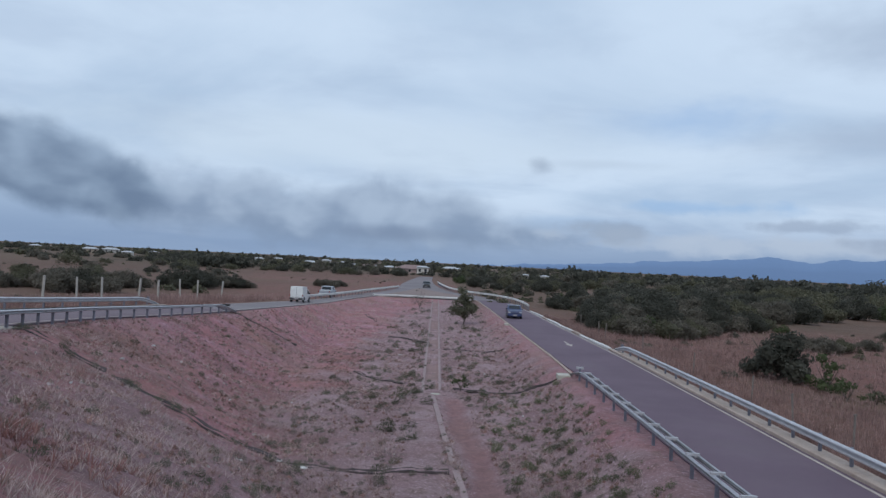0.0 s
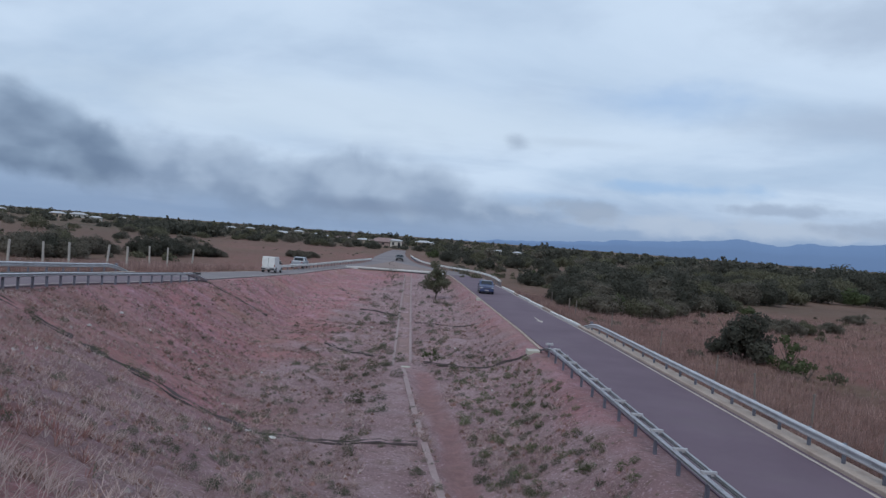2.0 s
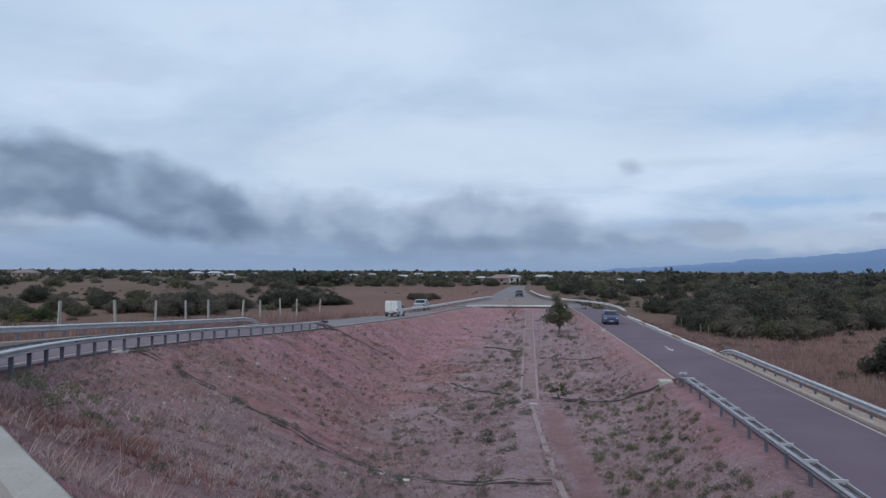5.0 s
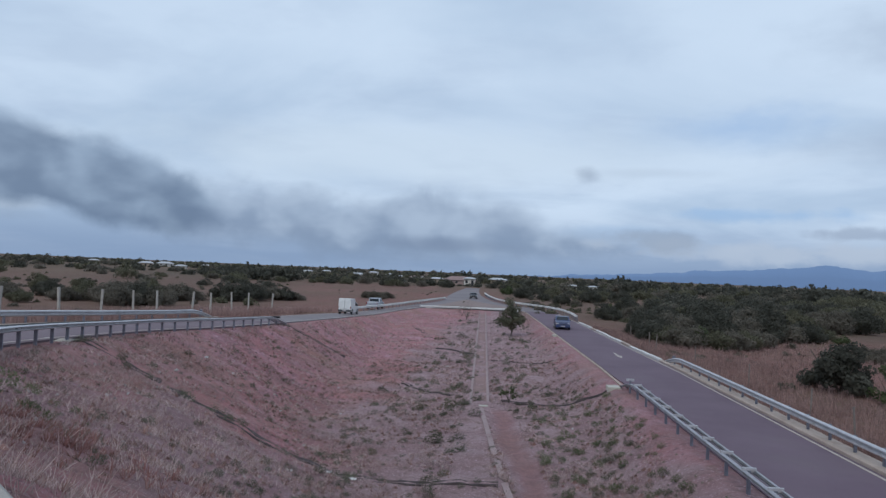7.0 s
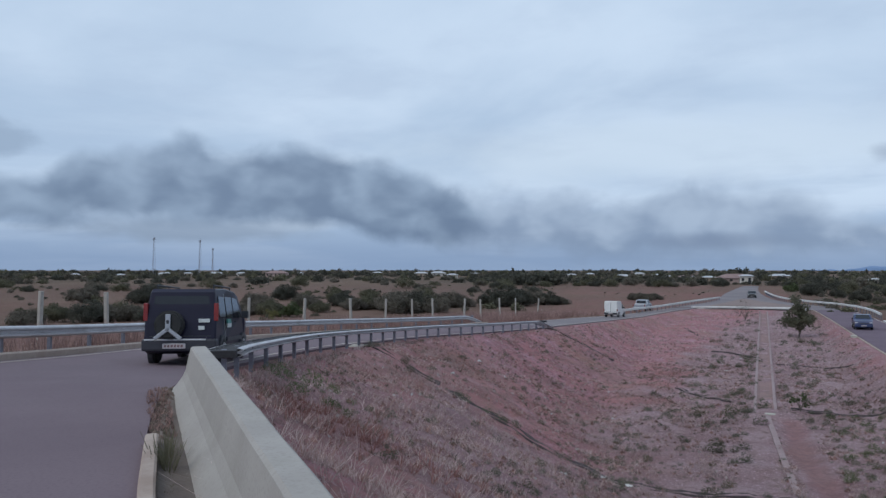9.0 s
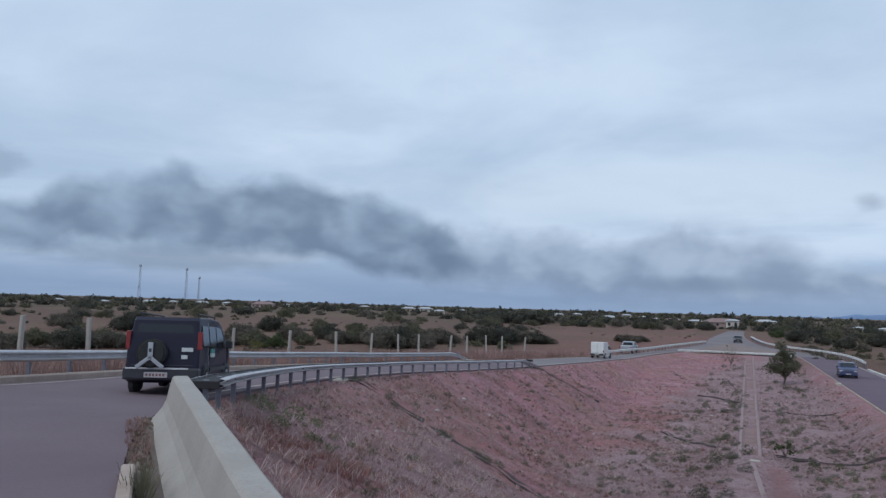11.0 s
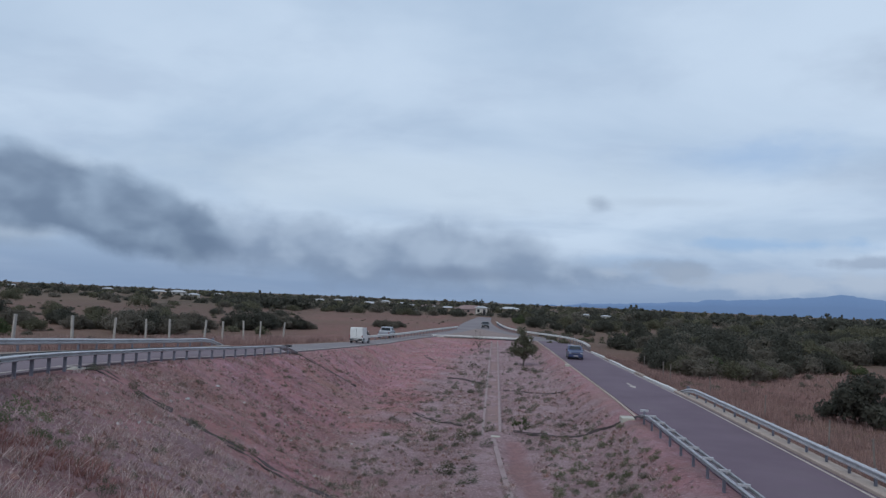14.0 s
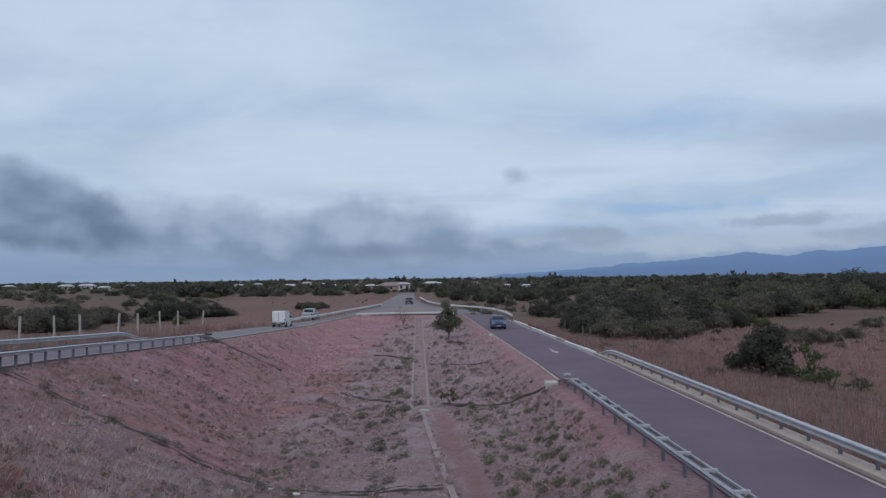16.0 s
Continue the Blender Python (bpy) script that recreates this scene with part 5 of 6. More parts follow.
M_stone = mat("pale_stone", (0.36, 0.31, 0.30), (0.24, 0.19, 0.18), 3, 0.9, 0.2, vary=0.4)
M_stone_red = mat("red_clod", (0.21, 0.115, 0.10), (0.15, 0.08, 0.07), 3, 0.95, 0.2, vary=0.4)
hq = 9.0 + 4.2 * rng.random(220)
hn = 0.22 + 0.20 * ((hq - 9.0) / 4.2) ** 1.5 + 0.13 * (rng.random(220) + rng.random(220) - 1)
hp = np.stack([-0.722 * hq + 0.692 * hn, 0.692 * hq + 0.722 * hn], 1)
pebbles("dirt_clods", hp, 0.042, M_heap, "ragged dry dirt and rubble at the end of the kerb", ramp_z(hp[:, 1]))
pebbles("stones", in_cut(2200, 10, 80, -16), 0.06, M_stone, "small pale stones scattered on the bank")
pebbles("clods", in_cut(4200, 9, 80, -18), 0.09, M_stone_red, "red earth clods scattered on the bank")

# pale litter beside the drain
for i, (x, y, w) in enumerate(((-3.0, 58.0, 0.2), (-2.2, 64.0, 0.22), (-3.4, 61.0, 0.16), (-9.0, 45.0, 0.12), (3.2, 50.0, 0.12), (4.4, 37.0, 0.1), (-7.4, 38.0, 0.1), (-10.4, 21.0, 0.1), (-4.5, 25.9, 0.28), (-5.4, 26.0, 0.16), (-12.6, 29.5, 0.14), (-9.2, 33.0, 0.12), (-13.9, 36.0, 0.25), (-12.2, 35.2, 0.13), (-6.0, 23.2, 0.1))):
    bm = bmesh.new()
    bmesh.ops.create_grid(bm, x_segments=6, y_segments=5, size=1.0)
    for v in bm.verts:
        k = 0.55 + 0.6 * noise.noise((v.co.x * 1.7 + 3.1 * i, v.co.y * 1.7, 0.5))
        v.co = Vector((v.co.x * w * k * 0.8, v.co.y * w * k * 0.5, 0.07 + 0.10 * noise.noise((v.co.x * 2.3 + i, v.co.y * 2.3, i))))
    ob = part("litter", bm, M_litter)
    ob.matrix_basis = put(x, y, 40 * i)
    tagged(ob, "crumpled white plastic scrap lying on the bank", "litter", "litter")

# ---------------------------------------------------------------- fences


def fence(points, h, r, label, cap=False, wood=None):
    f = thing("fence", put(*points[0]), label, "fence")
    inv = Matrix.Translation(-f.matrix_basis.translation)
    bm = bmesh.new()
    box(bm, -r, r, -r, r, -0.4, h, 0.015)
    if cap:
        box(bm, -r * 1.9, r * 1.9, -r, r, h - 0.02, h + 0.05, 0.01)
    me = bpy.data.meshes.new("post")
    bm.to_mesh(me)
    bm.free()
    me.materials.append(wood or M_fence)
    for i, (x, y) in enumerate(points):
        o = new("post", me)
        o.parent = f
        o.matrix_parent_inverse = inv
        o.matrix_basis = pose(x, y, land_at(x, y), 2.5 * math.sin(i * 2.3), 2.5 * math.cos(i * 1.7), 17 * i)
    return f


fence([polar(a, d) for a, d in ((52.6, 37), (48.4, 40), (43.5, 45), (38.7, 53), (34.6, 58), (31.0, 62), (28.4, 68), (26.3, 72), (24.7, 76), (22.3, 82), (21.0, 86), (19.5, 90), (18.3, 95), (16.6, 101))], 2.35, 0.085, "row of pale weathered concrete fence posts beyond the ramp")
fence([(16.3, 24.2), (16.2, 28.6), (16.1, 33.3), (16.2, 38.0), (16.1, 46.5), (15.9, 57.5), (15.6, 69.5), (15.5, 71.8), (15.1, 79)], 1.3, 0.034, "row of thin grey wooden fence posts in tall dry grass", True, M_fence_dull)

# ---------------------------------------------------------------- masts
M_mast = mat("mast_steel", (0.33, 0.33, 0.36), (0.26, 0.26, 0.29), 0.5, 0.6, 0, metal=0.3)


def mast(az, d, top_el, w, label):
    x, y = polar(az, d)
    g = land_at(x, y)
    h = EYE + d * math.tan(radians(top_el)) - g
    t = thing("radio_mast", pose(x, y, g), label, "mast", "radio masts")
    bm = bmesh.new()
    n = 14
    for cx, cy in ((-1, -1), (1, -1), (1, 1), (-1, 1)):
        cyl(bm, (cx * w, cy * w, -1), (cx * w * 0.35, cy * w * 0.35, h * 0.94), w * 0.14, w * 0.1, 5)
    part("legs", bm, M_mast, t)
    bm = bmesh.new()
    for i in range(n):
        z0, z1 = h * 0.94 * i / n, h * 0.94 * (i + 1) / n
        k0, k1 = w * (1 - 0.65 * i / n), w * (1 - 0.65 * (i + 1) / n)
        for s in (1, -1):
            cyl(bm, (-s * k0, -k0, z0), (s * k1, -k1, z1), w * 0.07, None, 4)
            cyl(bm, (-k0, s * k0, z0), (-k1, -s * k1, z1), w * 0.07, None, 4)
    part("bracing", bm, M_mast, t)
    bm = bmesh.new()
    for a in range(3):
        m = pose(0, 0, h * 0.93, 0, 0, 120 * a) @ Matrix.Translation((0, w * 0.9, 0))
        box(bm, -w * 0.3, w * 0.3, -w * 0.15, w * 0.15, -h * 0.03, h * 0.03, 0, m)
    part("antenna", bm, M_mast, t)
    bm = bmesh.new()
    cyl(bm, (0, 0, h * 0.9), (0, 0, h), w * 0.15, w * 0.08, 6)
    part("spire", bm, M_mast, t)
    return t


mast(45.35, 800, 2.43, 1.1, "grey lattice radio mast on the skyline")
mast(42.18, 850, 2.28, 1.2, "grey lattice radio mast with antennas on the skyline")
mast(41.28, 900, 1.65, 1.1, "shorter grey lattice radio mast on the skyline")

# ---------------------------------------------------------------- houses
M_wall_w = mat("whitewashed_wall", (0.62, 0.58, 0.52), (0.5, 0.46, 0.42), 0.4, 0.85, 0.1, fine=4)
M_wall_p = mat("pink_wall", (0.42, 0.31, 0.28), (0.36, 0.26, 0.24), 0.4, 0.85, 0.1, fine=4)
M_wall_t = mat("tan_wall", (0.42, 0.33, 0.25), (0.34, 0.27, 0.21), 0.4, 0.85, 0.1, fine=4)
M_tin = mat("sheet_metal_roof", (0.52, 0.52, 0.53), (0.40, 0.40, 0.42), 0.5, 0.5, 0.1, fine=5)
M_tile = mat("reddish_roof", (0.30, 0.20, 0.185), (0.24, 0.16, 0.15), 0.6, 0.8, 0.2, fine=5)
M_dark = mat("dark_window", (0.03, 0.03, 0.035), (0.05, 0.05, 0.055), 1, 0.25, 0)


def house(az, d, w, h, wall, roof, label, turn=0.0, storeys=1):
    x, y = polar(az, d)
    t = thing("house", pose(x, y, land_at(x, y), 0, 0, az + turn), label, "house", "houses on the plain")
    dep = w * 0.6
    part("wall", boxed(-w / 2, w / 2, -dep / 2, dep / 2, -0.5, h, 0.03), wall, t)
    bm = bmesh.new()
    e, r = 0.6, h + w * 0.12
    pts = [(-w / 2 - e, -dep / 2 - e, h - 0.05), (w / 2 + e, -dep / 2 - e, h - 0.05), (w / 2 + e, dep / 2 + e, h - 0.05), (-w / 2 - e, dep / 2 + e, h - 0.05), (-w / 4, 0, r), (w / 4, 0, r)]
    vs = [bm.verts.new(p) for p in pts]
    for f in ((0, 1, 5, 4), (1, 2, 5), (2, 3, 4, 5), (3, 0, 4), (3, 2, 1, 0)):
        bm.faces.new([vs[i] for i in f])
    part("roof", bm, roof, t)
    n = max(2, int(w / 3))
    for s in range(storeys):
        for i in range(n):
            cx = -w / 2 + w * (i + 0.5) / n
            z = h / storeys * s + h / storeys * 0.35
            part("window" if i != n // 2 or s else "door", boxed(cx - 0.5, cx + 0.5, -dep / 2 - 0.06, -dep / 2 + 0.1, (0.0 if i == n // 2 and s == 0 else z), z + h / storeys * 0.42), M_dark, t)
    return t


house(2.35, 350, 14.5, 2.3, M_wall_p, M_tile, "long pinkish house with a reddish hipped roof", 8)
house(1.55, 322, 5, 3.2, M_wall_w, M_tin, "small white house with a pale roof beside a pinkish house")
for az, d, w, h, wl, rf, lab in (
    (25.6, 560, 14, 3.4, M_wall_t, M_tin, "low tan house with a pale sheet roof"), (24.3, 600, 16, 3.4, M_wall_w, M_tin, "long white house with a pale sheet roof"), (23.2, 520, 10, 3.2, M_wall_w, M_tin, "low white house with a pale sheet roof"),
    (21.5, 640, 12, 3.2, M_wall_t, M_tin, "low tan house with a pale sheet roof"), (14.0, 520, 8, 3.2, M_wall_w, M_tin, "low white house with a pale sheet roof"), (12.6, 560, 9, 3.3, M_wall_t, M_tin, "low tan house with a pale sheet roof"),
    (10.2, 430, 13, 3.4, M_wall_t, M_tin, "low tan house with a pale sheet roof"), (9.0, 600, 10, 3.4, M_wall_w, M_tin, "low white house with a pale sheet roof"), (7.7, 520, 9, 3.2, M_wall_w, M_tin, "low white house with a pale sheet roof"),
    (6.8, 450, 7, 3.2, M_wall_t, M_tin, "small tan house with a pale sheet roof"), (5.6, 420, 11, 3.3, M_wall_t, M_tile, "low tan house with a reddish roof"), (5.0, 380, 6, 3.2, M_wall_w, M_tin, "small white house with a pale sheet roof"),
    (4.1, 360, 8, 3.0, M_wall_t, M_tin, "low tan house with a pale sheet roof"), (-0.6, 400, 12, 3.3, M_wall_t, M_tin, "low tan house with a pale sheet roof"), (-1.3, 470, 8, 3.2, M_wall_w, M_tin, "low white house with a pale sheet roof"),
    (-6.4, 340, 5, 3.0, M_wall_w, M_tin, "small white house among trees"), (-7.9, 330, 5, 3.2, M_wall_w, M_tin, "small white house with a pale roof among trees"), (-9.4, 420, 6, 3.2, M_wall_w, M_tin, "small white house among trees"),
    (44.6, 620, 14, 3.4, M_wall_w, M_tin, "low white house with a pale sheet roof"), (43.0, 680, 10, 3.4, M_wall_t, M_tin, "low tan house with a pale sheet roof"), (41.0, 640, 14, 3.4, M_wall_w, M_tin, "long white house with a pale sheet roof"),
    (36.6, 560, 22, 3.6, M_wall_p, M_tile, "long reddish building with a brown roof"), (34.9, 570, 6, 3.2, M_wall_w, M_tin, "small white house with a pale sheet roof"), (47.6, 600, 10, 3.3, M_wall_t, M_tin, "low tan house with a pale sheet roof"),
    (39.2, 700, 12, 3.4, M_wall_w, M_tin, "low white house with a pale sheet roof"), (29.0, 620, 10, 3.3, M_wall_t, M_tin, "low tan house with a pale sheet roof"), (50.5, 640, 12, 3.4, M_wall_w, M_tin, "low white house with a pale sheet roof"),
):
    house(az, d, w * 0.7, h * 0.78, wl, rf, lab, 30 * rng.random() - 15)
# lone tall tree on the right-hand skyline
plant("tree", put(*polar(-22.9, 420)), 3.4, 9.0, 6.0, M_leaf_dark, "tall thin tree with a small crown above the woods", "tree", 6, 0.4, 60, 0.2)

# ---------------------------------------------------------------- vehicles
def paint(name, c, rough=0.3):
    m = mat(name, c, tuple(v * 0.85 for v in c), 1.5, rough, 0.0, fine=12)
    m.node_tree.nodes["Principled BSDF"].inputs["Coat Weight"].default_value = 0.15
    return m


M_navy = paint("navy_paint", (0.014, 0.012, 0.03), 0.45)
M_navy.node_tree.nodes["Principled BSDF"].inputs["Specular IOR Level"].default_value = 0.2
M_white = paint("white_paint", (0.72, 0.72, 0.70))
M_silver = paint("silver_paint", (0.36, 0.38, 0.42), 0.35)
M_blue = paint("blue_paint", (0.035, 0.05, 0.13))
M_black = paint("black_paint", (0.02, 0.02, 0.022))
M_glass = mat("tinted_glass", (0.012, 0.013, 0.017), (0.018, 0.019, 0.024), 2, 0.08, 0)
M_tyre = mat("tyre_rubber", (0.02, 0.02, 0.02), (0.03, 0.03, 0.03), 6, 0.85, 0.2)
M_rim = mat("alloy_rim", (0.5, 0.5, 0.52), (0.4, 0.4, 0.42), 4, 0.35, 0, metal=0.8)
M_red = mat("red_lamp", (0.26, 0.02, 0.018), (0.2, 0.015, 0.014), 6, 0.2, 0)
M_lamp = mat("clear_lamp", (0.6, 0.6, 0.6), (0.5, 0.5, 0.52), 6, 0.15, 0)
M_plastic = mat("dark_plastic", (0.035, 0.036, 0.042), (0.05, 0.05, 0.056), 5, 0.6, 0.1)
M_greybump = mat("grey_bumper", (0.028, 0.028, 0.036), (0.04, 0.04, 0.05), 4, 0.5, 0.1)
M_plate = mat("number_plate", (0.55, 0.5, 0.5), (0.48, 0.44, 0.44), 6, 0.5, 0)
M_plate_red = mat("plate_bar", (0.22, 0.12, 0.12), (0.18, 0.10, 0.10), 6, 0.5, 0)
M_teal = mat("teal_sticker", (0.05, 0.22, 0.20), (0.07, 0.28, 0.24), 6, 0.5, 0)
M_sticker = mat("white_sticker", (0.62, 0.64, 0.64), (0.5, 0.54, 0.52), 9, 0.5, 0)


def hull(prof, half, waist=1.0, lean=0.16, nose=None, tuck=0.05):
    """A car body from its side view (y forward, z up), narrowing above the waist and towards the nose."""
    bm = bmesh.new()
    rows = []
    length = max(p[0] for p in prof)

    def wid(y, z):
        w = half - lean * max(0, z - waist) - 0.10 * max(0, 0.45 - z)
        if y > length - 0.6:
            w -= tuck * 2 * ((y - length + 0.6) / 0.6) ** 2
        if y < 0.3:
            w -= tuck * ((0.3 - y) / 0.3) ** 2
        return w

    for s in (-1, 1):
        rows.append([bm.verts.new((s * wid(y, z), y, z)) for y, z in prof])
    n = len(prof)
    for i in range(n):
        j = (i + 1) % n
        bm.faces.new((rows[0][i], rows[0][j], rows[1][j], rows[1][i]))
    bm.faces.new(rows[0][::-1])
    bm.faces.new(rows[1])
    bmesh.ops.recalc_face_normals(bm, faces=bm.faces)
    sides = [e for e in bm.edges if len({v.co.x > 0 for v in e.verts}) == 1]
    bmesh.ops.bevel(bm, geom=sides, offset=0.05, segments=3, affect="EDGES", profile=0.6)
    bmesh.ops.triangulate(bm, faces=[f for f in bm.faces if len(f.verts) > 4])
    return bm, wid


def side_panel(wid, s, pts, proud=0.008, thick=0.03):
    bm = bmesh.new()
    a = [bm.verts.new((s * (wid(y, z) + proud), y, z)) for y, z in pts]
    b = [bm.verts.new((s * (wid(y, z) + proud - thick), y, z)) for y, z in pts]
    n = len(pts)
    bm.faces.new(a)
    bm.faces.new(b[::-1])
    for i in range(n):
        bm.faces.new((a[i], a[(i + 1) % n], b[(i + 1) % n], b[i]))
    bmesh.ops.recalc_face_normals(bm, faces=bm.faces)
    return bm


def wheel(parent, x, y, r, w=0.2):
    s = 1 if x > 0 else -1
    bm = bmesh.new()
    vs = cyl(bm, (x - w / 2, y, r), (x + w / 2, y, r), r, None, 28)
    bmesh.ops.bevel(bm, geom=[e for e in bm.edges if len(e.link_faces) == 2 and any(len(f.verts) > 8 for f in e.link_faces)], offset=0.04, segments=2, affect="EDGES")
    wh = part("wheel", bm, M_tyre, parent)
    bm = bmesh.new()
    xo = x + s * (w / 2 + 0.004)
    cyl(bm, (xo - s * 0.05, y, r), (xo, y, r), r * 0.66, None, 24)
    for k in range(6):
        a = k * math.pi / 3
        box(bm, -0.012, 0.012, -0.03, 0.03, 0.05, r * 0.6, 0, Matrix.Translation((xo + s * 0.008, y, r)) @ Matrix.Rotation(a, 4, "X"))
    part("rim", bm, M_rim, wh, "silver alloy rim")
    # Dark disc behind the tyre paints in the shade of an uncut wheel well.
    bm = bmesh.new()
    cyl(bm, (x - s * 0.02, y, r + 0.02), (x + s * (w / 2 - 0.012), y, r + 0.02), r * 1.16, None, 28)
    part("arch_shade", bm, M_plastic, parent)


def vehicle(name, m, label, category, prof, half, paintm, wheels, r, glass_sides, rear_glass=None, front_glass=None, waist=1.0, lean=0.16):
    t = thing(name, m, label, category)
    bm, wid = hull(prof, half, waist, lean)
    part("body", bm, paintm, t)
    for s in (-1, 1):
        for g in glass_sides:
            part("window", side_panel(wid, s, g), M_glass, t, "dark tinted glass")
        for y in wheels:
            wheel(t, s * (half - 0.09), y, r)
    for nm, g in (("rear_window", rear_glass), ("windscreen", front_glass)):
        if g:
            (y0, z0, w0), (y1, z1, w1) = g
            d = -0.012 if nm == "rear_window" else 0.012
            b2 = bmesh.new()
            vs = [b2.verts.new(p) for p in ((-w0, y0 + d, z0), (w0, y0 + d, z0), (w1, y1 + d, z1 + 0.012), (-w1, y1 + d, z1 + 0.012))]
            f = b2.faces.new(vs)
            ex = bmesh.ops.extrude_face_region(b2, geom=[f])
            for v in [e for e in ex["geom"] if isinstance(e, bmesh.types.BMVert)]:
                v.co.y -= 2 * d
            bmesh.ops.recalc_face_normals(b2, faces=b2.faces)
            part(nm, b2, M_glass, t, "dark tinted glass")
    return t, wid


def lamps(t, half, y, z0, z1, w, material, name, inset=0.03, depth=0.06):
    for s in (-1, 1):
        x0, x1 = sorted((s * (half - inset), s * (half - inset - w)))
        part(name, boxed(x0, x1, y - depth, y + depth, z0, z1, 0.015), material, t)


def on_ramp(x, y, az):
    """On the upper ramp, heading az degrees to the left of y, pitched with the slope."""
    k = float(ramp_z(y + 2) - ramp_z(y - 2)) / 4
    return pose(x, y, float(ramp_z(y)) + 0.005, 0, 0, az) @ pose(0, 0, 0, math.degrees(math.atan(k * math.cos(radians(az)))), 0, 0)


# dark people carrier with a spare wheel on its tailgate
VAN = [(0.03, 0.42), (0.0, 0.62), (0.04, 1.0), (0.10, 1.35), (0.18, 1.72), (0.30, 1.80), (1.5, 1.84), (2.55, 1.80), (2.9, 1.70), (3.4, 1.24), (3.55, 1.14), (4.02, 0.98), (4.18, 0.84), (4.25, 0.55), (4.2, 0.30), (3.9, 0.24), (0.3, 0.26), (0.06, 0.32)]
van, wid = vehicle("minivan", on_ramp(-12.65, 13.3, 29), "dark navy minivan with a tailgate-mounted spare wheel", "van", VAN, 0.86, M_navy, (0.78, 3.38), 0.31,
                   [[(0.32, 1.12), (1.05, 1.12), (1.05, 1.62), (0.42, 1.62)], [(1.16, 1.1), (1.95, 1.1), (1.95, 1.63), (1.16, 1.63)], [(2.05, 1.1), (3.1, 1.1), (3.02, 1.22), (2.68, 1.6), (2.05, 1.63)]],
                   ((0.075, 1.12, 0.68), (0.165, 1.62, 0.62)), ((3.36, 1.28, 0.7), (2.95, 1.65, 0.62)), 1.0, 0.15)
lamps(van, 0.86, 0.10, 1.04, 1.46, 0.10, M_red, "tail_light", 0.0)
lamps(van, 0.86, 4.1, 0.72, 0.92, 0.3, M_lamp, "headlight", 0.12)
part("bumper", boxed(-0.85, 0.85, -0.10, 0.22, 0.34, 0.62, 0.05), M_greybump, van, "dark grey rear bumper")
part("bumper_strip", boxed(-0.78, 0.62, -0.115, -0.08, 0.585, 0.625, 0.01), M_lamp, van, "pale bumper strip")
part("front_bumper", boxed(-0.8, 0.8, 4.0, 4.3, 0.28, 0.62, 0.06), M_greybump, van)
pl = part("number_plate", boxed(-0.36, 0.16, -0.122, -0.10, 0.40, 0.52, 0.005), M_plate, van, "pale number plate")
for k in range(6):
    part("plate_bar", boxed(-0.32 + 0.075 * k, -0.27 + 0.075 * k, -0.128, -0.121, 0.43, 0.49), M_plate_red, pl)
bm = bmesh.new()
cyl(bm, (-0.22, -0.20, 0.95), (-0.22, 0.05, 0.95), 0.335, None, 30)
bmesh.ops.bevel(bm, geom=[e for e in bm.edges if any(len(f.verts) > 8 for f in e.link_faces)], offset=0.05, segments=3, affect="EDGES")
sp = part("spare_wheel", bm, M_tyre, van, "black spare wheel")
bm = bmesh.new()
box(bm, -0.28, -0.16, -0.235, -0.205, 0.80, 1.20, 0.015)
for a in (52, -52):
    box(bm, -0.045, 0.045, -0.235, -0.205, -0.38, 0.02, 0.012, Matrix.Translation((-0.22, 0, 0.86)) @ Matrix.Rotation(radians(a), 4, "Y"))
part("carrier", bm, M_rim, sp, "silver three-armed wheel carrier")
part("carrier_hub", boxed(-0.25, -0.19, -0.245, -0.234, 0.98, 1.06, 0.006), M_plastic, sp)
part("sticker", boxed(0.42, 0.68, 0.005, 0.035, 1.0, 1.09, 0.004), M_sticker, van, "white tailgate sticker")
part("sticker", boxed(0.42, 0.56, 0.0, 0.03, 0.83, 0.92, 0.004), M_sticker, van, "white tailgate sticker")
for s in (-1, 1):
    part("door_sticker", side_panel(wid, s, [(1.18, 0.86), (1.62, 0.86), (1.62, 0.96), (1.18, 0.96)], 0.012), M_sticker, van, "white door sticker")
    part("door_sticker", side_panel(wid, s, [(1.18, 0.965), (1.62, 0.965), (1.62, 1.07), (1.18, 1.07)], 0.012), M_teal, van, "teal door sticker")
    part("door_moulding", side_panel(wid, s, [(1.1, 0.52), (3.0, 0.52), (3.0, 0.62), (1.1, 0.62)], 0.02), M_greybump, van)
    part("side_step", boxed(min(s * 0.80, s * 0.92), max(s * 0.80, s * 0.92), 1.2, 2.95, 0.24, 0.30, 0.02), M_rim, van, "silver side step")
    bm = bmesh.new()
    cyl(bm, (s * 0.66, 0.4, 1.89), (s * 0.66, 2.4, 1.89), 0.022, None, 8)
    for y in (0.45, 1.4, 2.35):
        cyl(bm, (s * 0.66, y, 1.76), (s * 0.66, y, 1.89), 0.02, None, 6)
    part("roof_rail", bm, M_plastic, van, "black roof rail")
    part("mirror", boxed(min(s * 0.88, s * 1.06), max(s * 0.88, s * 1.06), 2.92, 3.06, 1.08, 1.28, 0.03), M_plastic, van, "black wing mirror")
    part("door_handle", boxed(min(s * 0.85, s * 0.885), max(s * 0.85, s * 0.885), 2.1, 2.25, 0.98, 1.02, 0.008), M_plastic, van)
    part("door_seam", side_panel(wid, s, [(1.1, 0.4), (1.118, 0.4), (1.118, 1.7), (1.1, 1.7)], 0.006), M_rim, van, "pale door rail")
part("tailgate_seam", boxed(-0.70, 0.70, 0.0, 0.05, 0.675, 0.69), M_plastic, van)

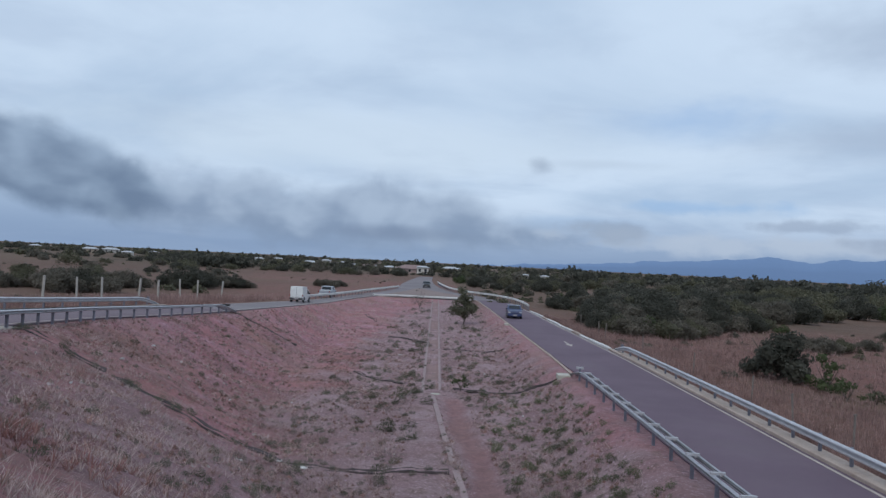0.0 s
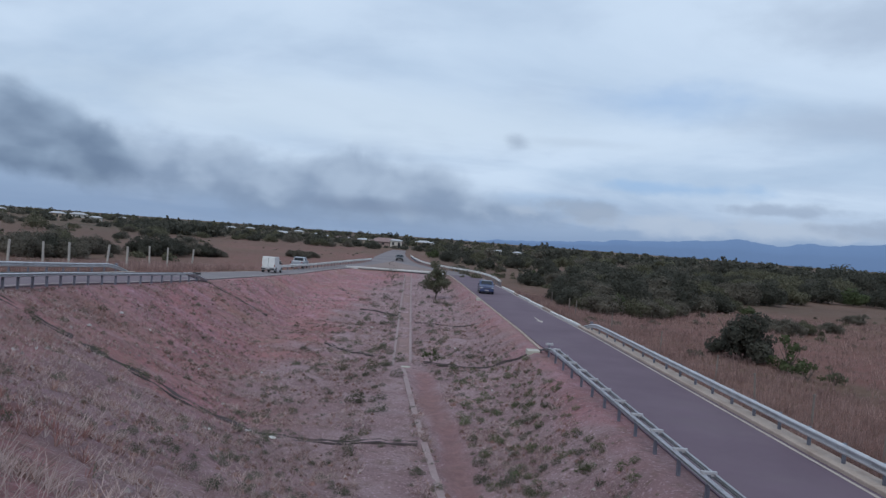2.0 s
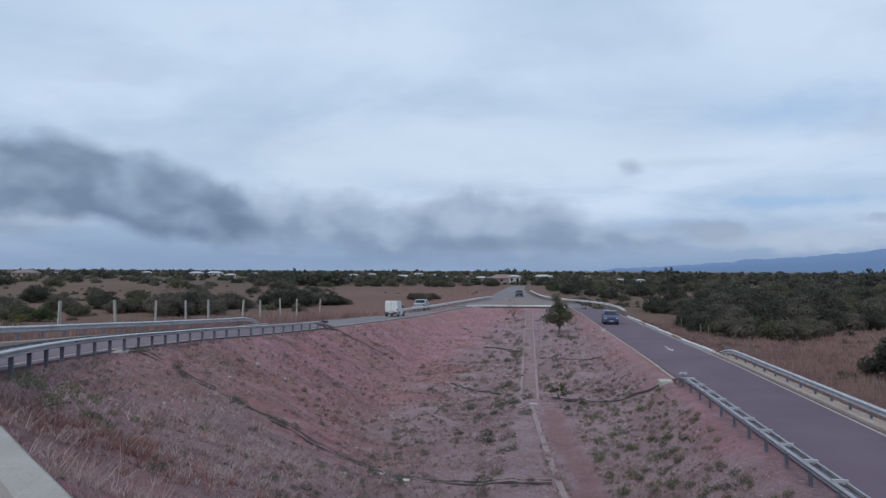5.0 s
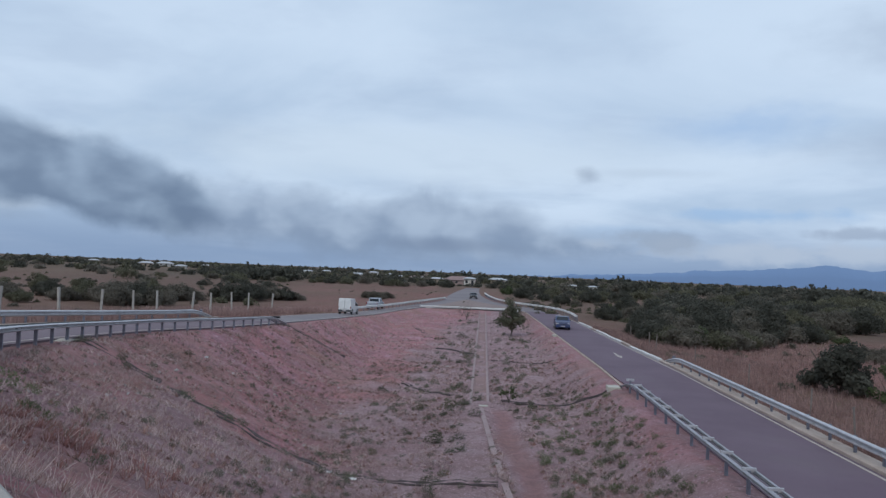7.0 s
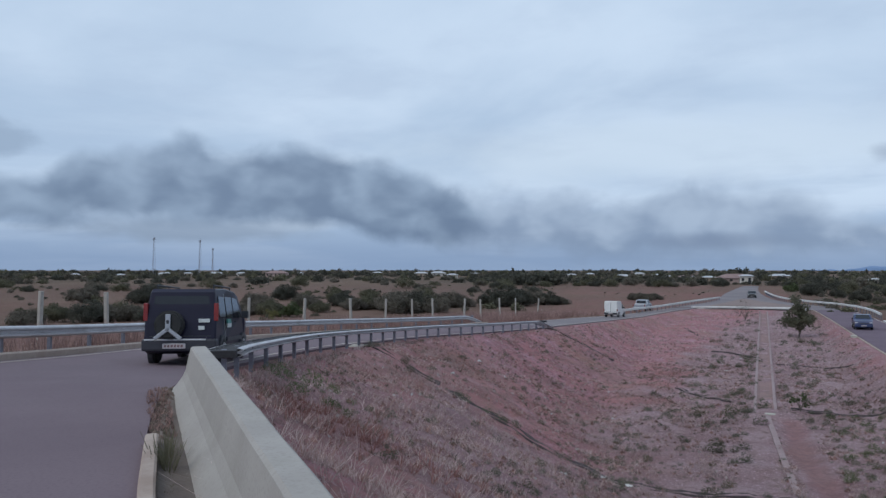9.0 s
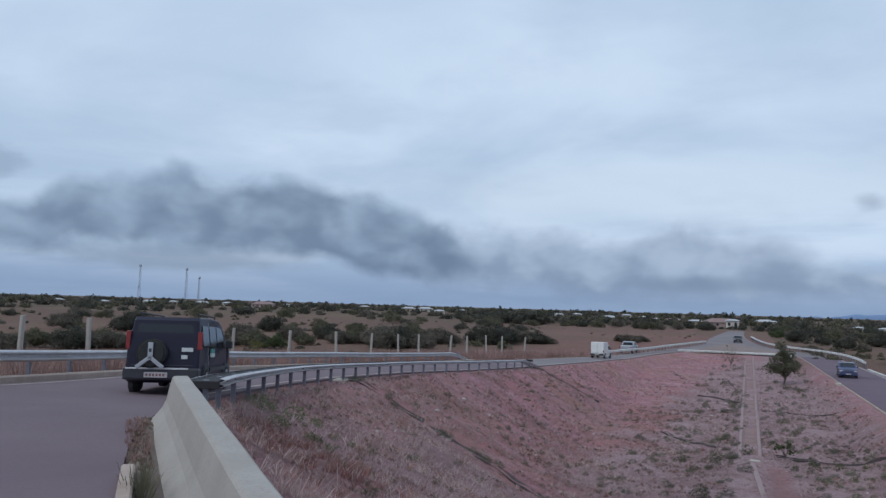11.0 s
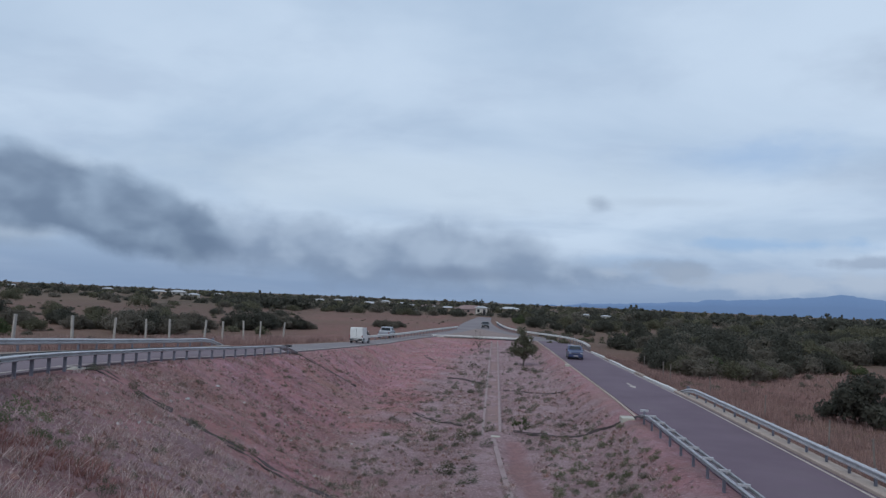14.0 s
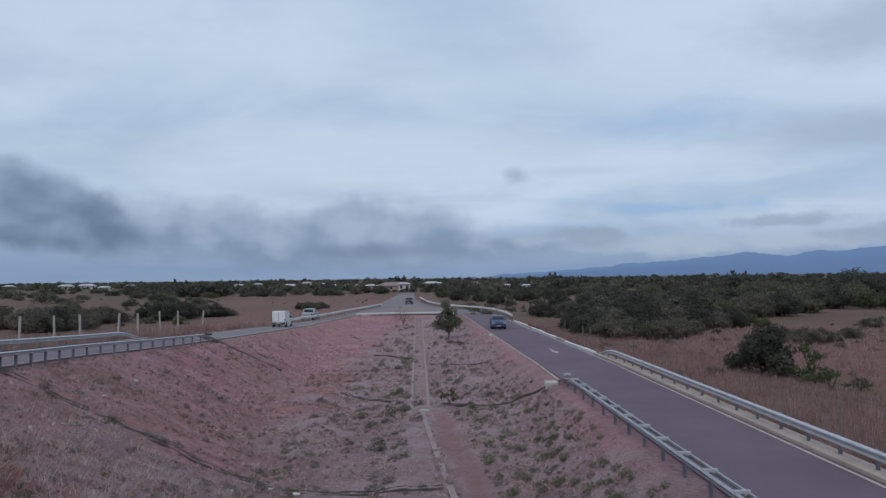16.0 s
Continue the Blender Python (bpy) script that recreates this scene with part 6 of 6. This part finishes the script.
# white box van
BOX = [(0.0, 0.45), (0.02, 1.1), (0.08, 1.86), (0.16, 1.93), (1.85, 1.93), (1.95, 1.62), (2.45, 1.55), (2.95, 1.05), (3.75, 0.88), (3.85, 0.6), (3.8, 0.32), (3.4, 0.25), (0.3, 0.28)]
wv, wid = vehicle("delivery_van", on_ramp(-17.6, 89.5, -5), "small white delivery van with a tall box body", "van", BOX, 0.84, M_white, (0.7, 3.1), 0.3, [[(1.98, 1.05), (2.75, 1.05), (2.4, 1.47), (1.98, 1.5)]],
                  None, ((2.92, 1.1, 0.66), (2.5, 1.5, 0.6)), 1.0, 0.06)
lamps(wv, 0.84, 0.03, 0.72, 0.98, 0.1, M_red, "tail_light", 0.0)
part("bumper", boxed(-0.8, 0.8, -0.07, 0.15, 0.36, 0.56, 0.04), M_plastic, wv, "black rear bumper")
part("door_seam", boxed(-0.012, 0.012, 0.0, 0.07, 0.6, 1.8), M_greybump, wv)
part("tailgate_seam", boxed(-0.72, 0.72, 0.0, 0.04, 0.62, 0.64), M_greybump, wv)
part("number_plate", boxed(-0.26, 0.26, -0.09, -0.06, 0.42, 0.52), M_plate, wv)
for s in (-1, 1):
    part("mirror", boxed(min(s * 0.86, s * 1.0), max(s * 0.86, s * 1.0), 2.6, 2.7, 1.05, 1.22, 0.02), M_plastic, wv)

# silver pickup
PICK = [(0.0, 0.5), (0.02, 1.02), (1.45, 1.06), (1.6, 1.5), (1.8, 1.62), (2.7, 1.62), (3.0, 1.5), (3.45, 1.1), (4.5, 0.98), (4.65, 0.7), (4.6, 0.4), (4.2, 0.34), (0.3, 0.38)]
pk, wid = vehicle("pickup_truck", pose(-17.1, 107.5, 0.01, 0, 0, -4), "silver pickup truck with a dark rear window", "pickup", PICK, 0.86, M_silver, (0.85, 3.7), 0.36, [[(1.75, 1.1), (2.3, 1.1), (2.3, 1.5), (1.82, 1.5)], [(2.38, 1.1), (3.25, 1.1), (2.9, 1.48), (2.38, 1.5)]],
                  ((1.47, 1.1, 0.7), (1.6, 1.5, 0.64)), ((3.42, 1.14, 0.7), (3.02, 1.5, 0.62)), 1.0, 0.18)
lamps(pk, 0.86, 0.03, 0.72, 1.0, 0.12, M_red, "tail_light", 0.0)
part("bumper", boxed(-0.84, 0.84, -0.12, 0.1, 0.4, 0.58, 0.04), M_rim, pk, "chrome rear bumper")
part("tailgate", boxed(-0.7, 0.7, -0.012, 0.03, 0.66, 0.98, 0.02), M_silver, pk)
part("number_plate", boxed(-0.26, 0.26, -0.135, -0.11, 0.44, 0.54), M_plate, pk)

# blue saloon coming up the lower road, and a dark car beyond the junction
CAR = [(0.0, 0.4), (0.03, 0.85), (0.2, 0.98), (0.75, 1.03), (1.25, 1.38), (1.6, 1.45), (2.5, 1.42), (3.2, 1.0), (4.15, 0.86), (4.3, 0.6), (4.25, 0.3), (3.9, 0.22), (0.4, 0.24), (0.05, 0.3)]
for x, y, az, pm, lab in ((8.6, 88.0, 178, M_blue, "dark blue saloon car on the lower slip road"), (-3.6, 172.0, 182, M_black, "dark saloon car on the pale asphalt road")):
    c, wid = vehicle("saloon_car", pose(x, y, 0.015, 0, 0, az), lab, "car", CAR, 0.84, pm, (0.8, 3.4), 0.3, [[(1.0, 1.0), (1.95, 1.0), (1.95, 1.34), (1.4, 1.34)], [(2.03, 1.0), (3.0, 1.0), (2.5, 1.33), (2.03, 1.34)]],
                     ((0.78, 1.05, 0.62), (1.22, 1.35, 0.55)), ((3.12, 1.05, 0.66), (2.55, 1.40, 0.57)), 0.95, 0.22)
    lamps(c, 0.84, 0.04, 0.66, 0.84, 0.2, M_red, "tail_light", 0.02)
    lamps(c, 0.84, 4.2, 0.6, 0.76, 0.26, M_lamp, "headlight", 0.08)
    part("bumper", boxed(-0.78, 0.78, 4.12, 4.34, 0.28, 0.52, 0.06), pm, c)
    part("number_plate", boxed(-0.24, 0.24, 4.335, 4.35, 0.36, 0.46), M_plate, c)
    part("grille", boxed(-0.4, 0.4, 4.21, 4.29, 0.6, 0.7, 0.01), M_plastic, c)
    for s in (-1, 1):
        part("mirror", boxed(min(s * 0.84, s * 0.98), max(s * 0.84, s * 0.98), 2.75, 2.86, 0.98, 1.1, 0.02), M_plastic, c)
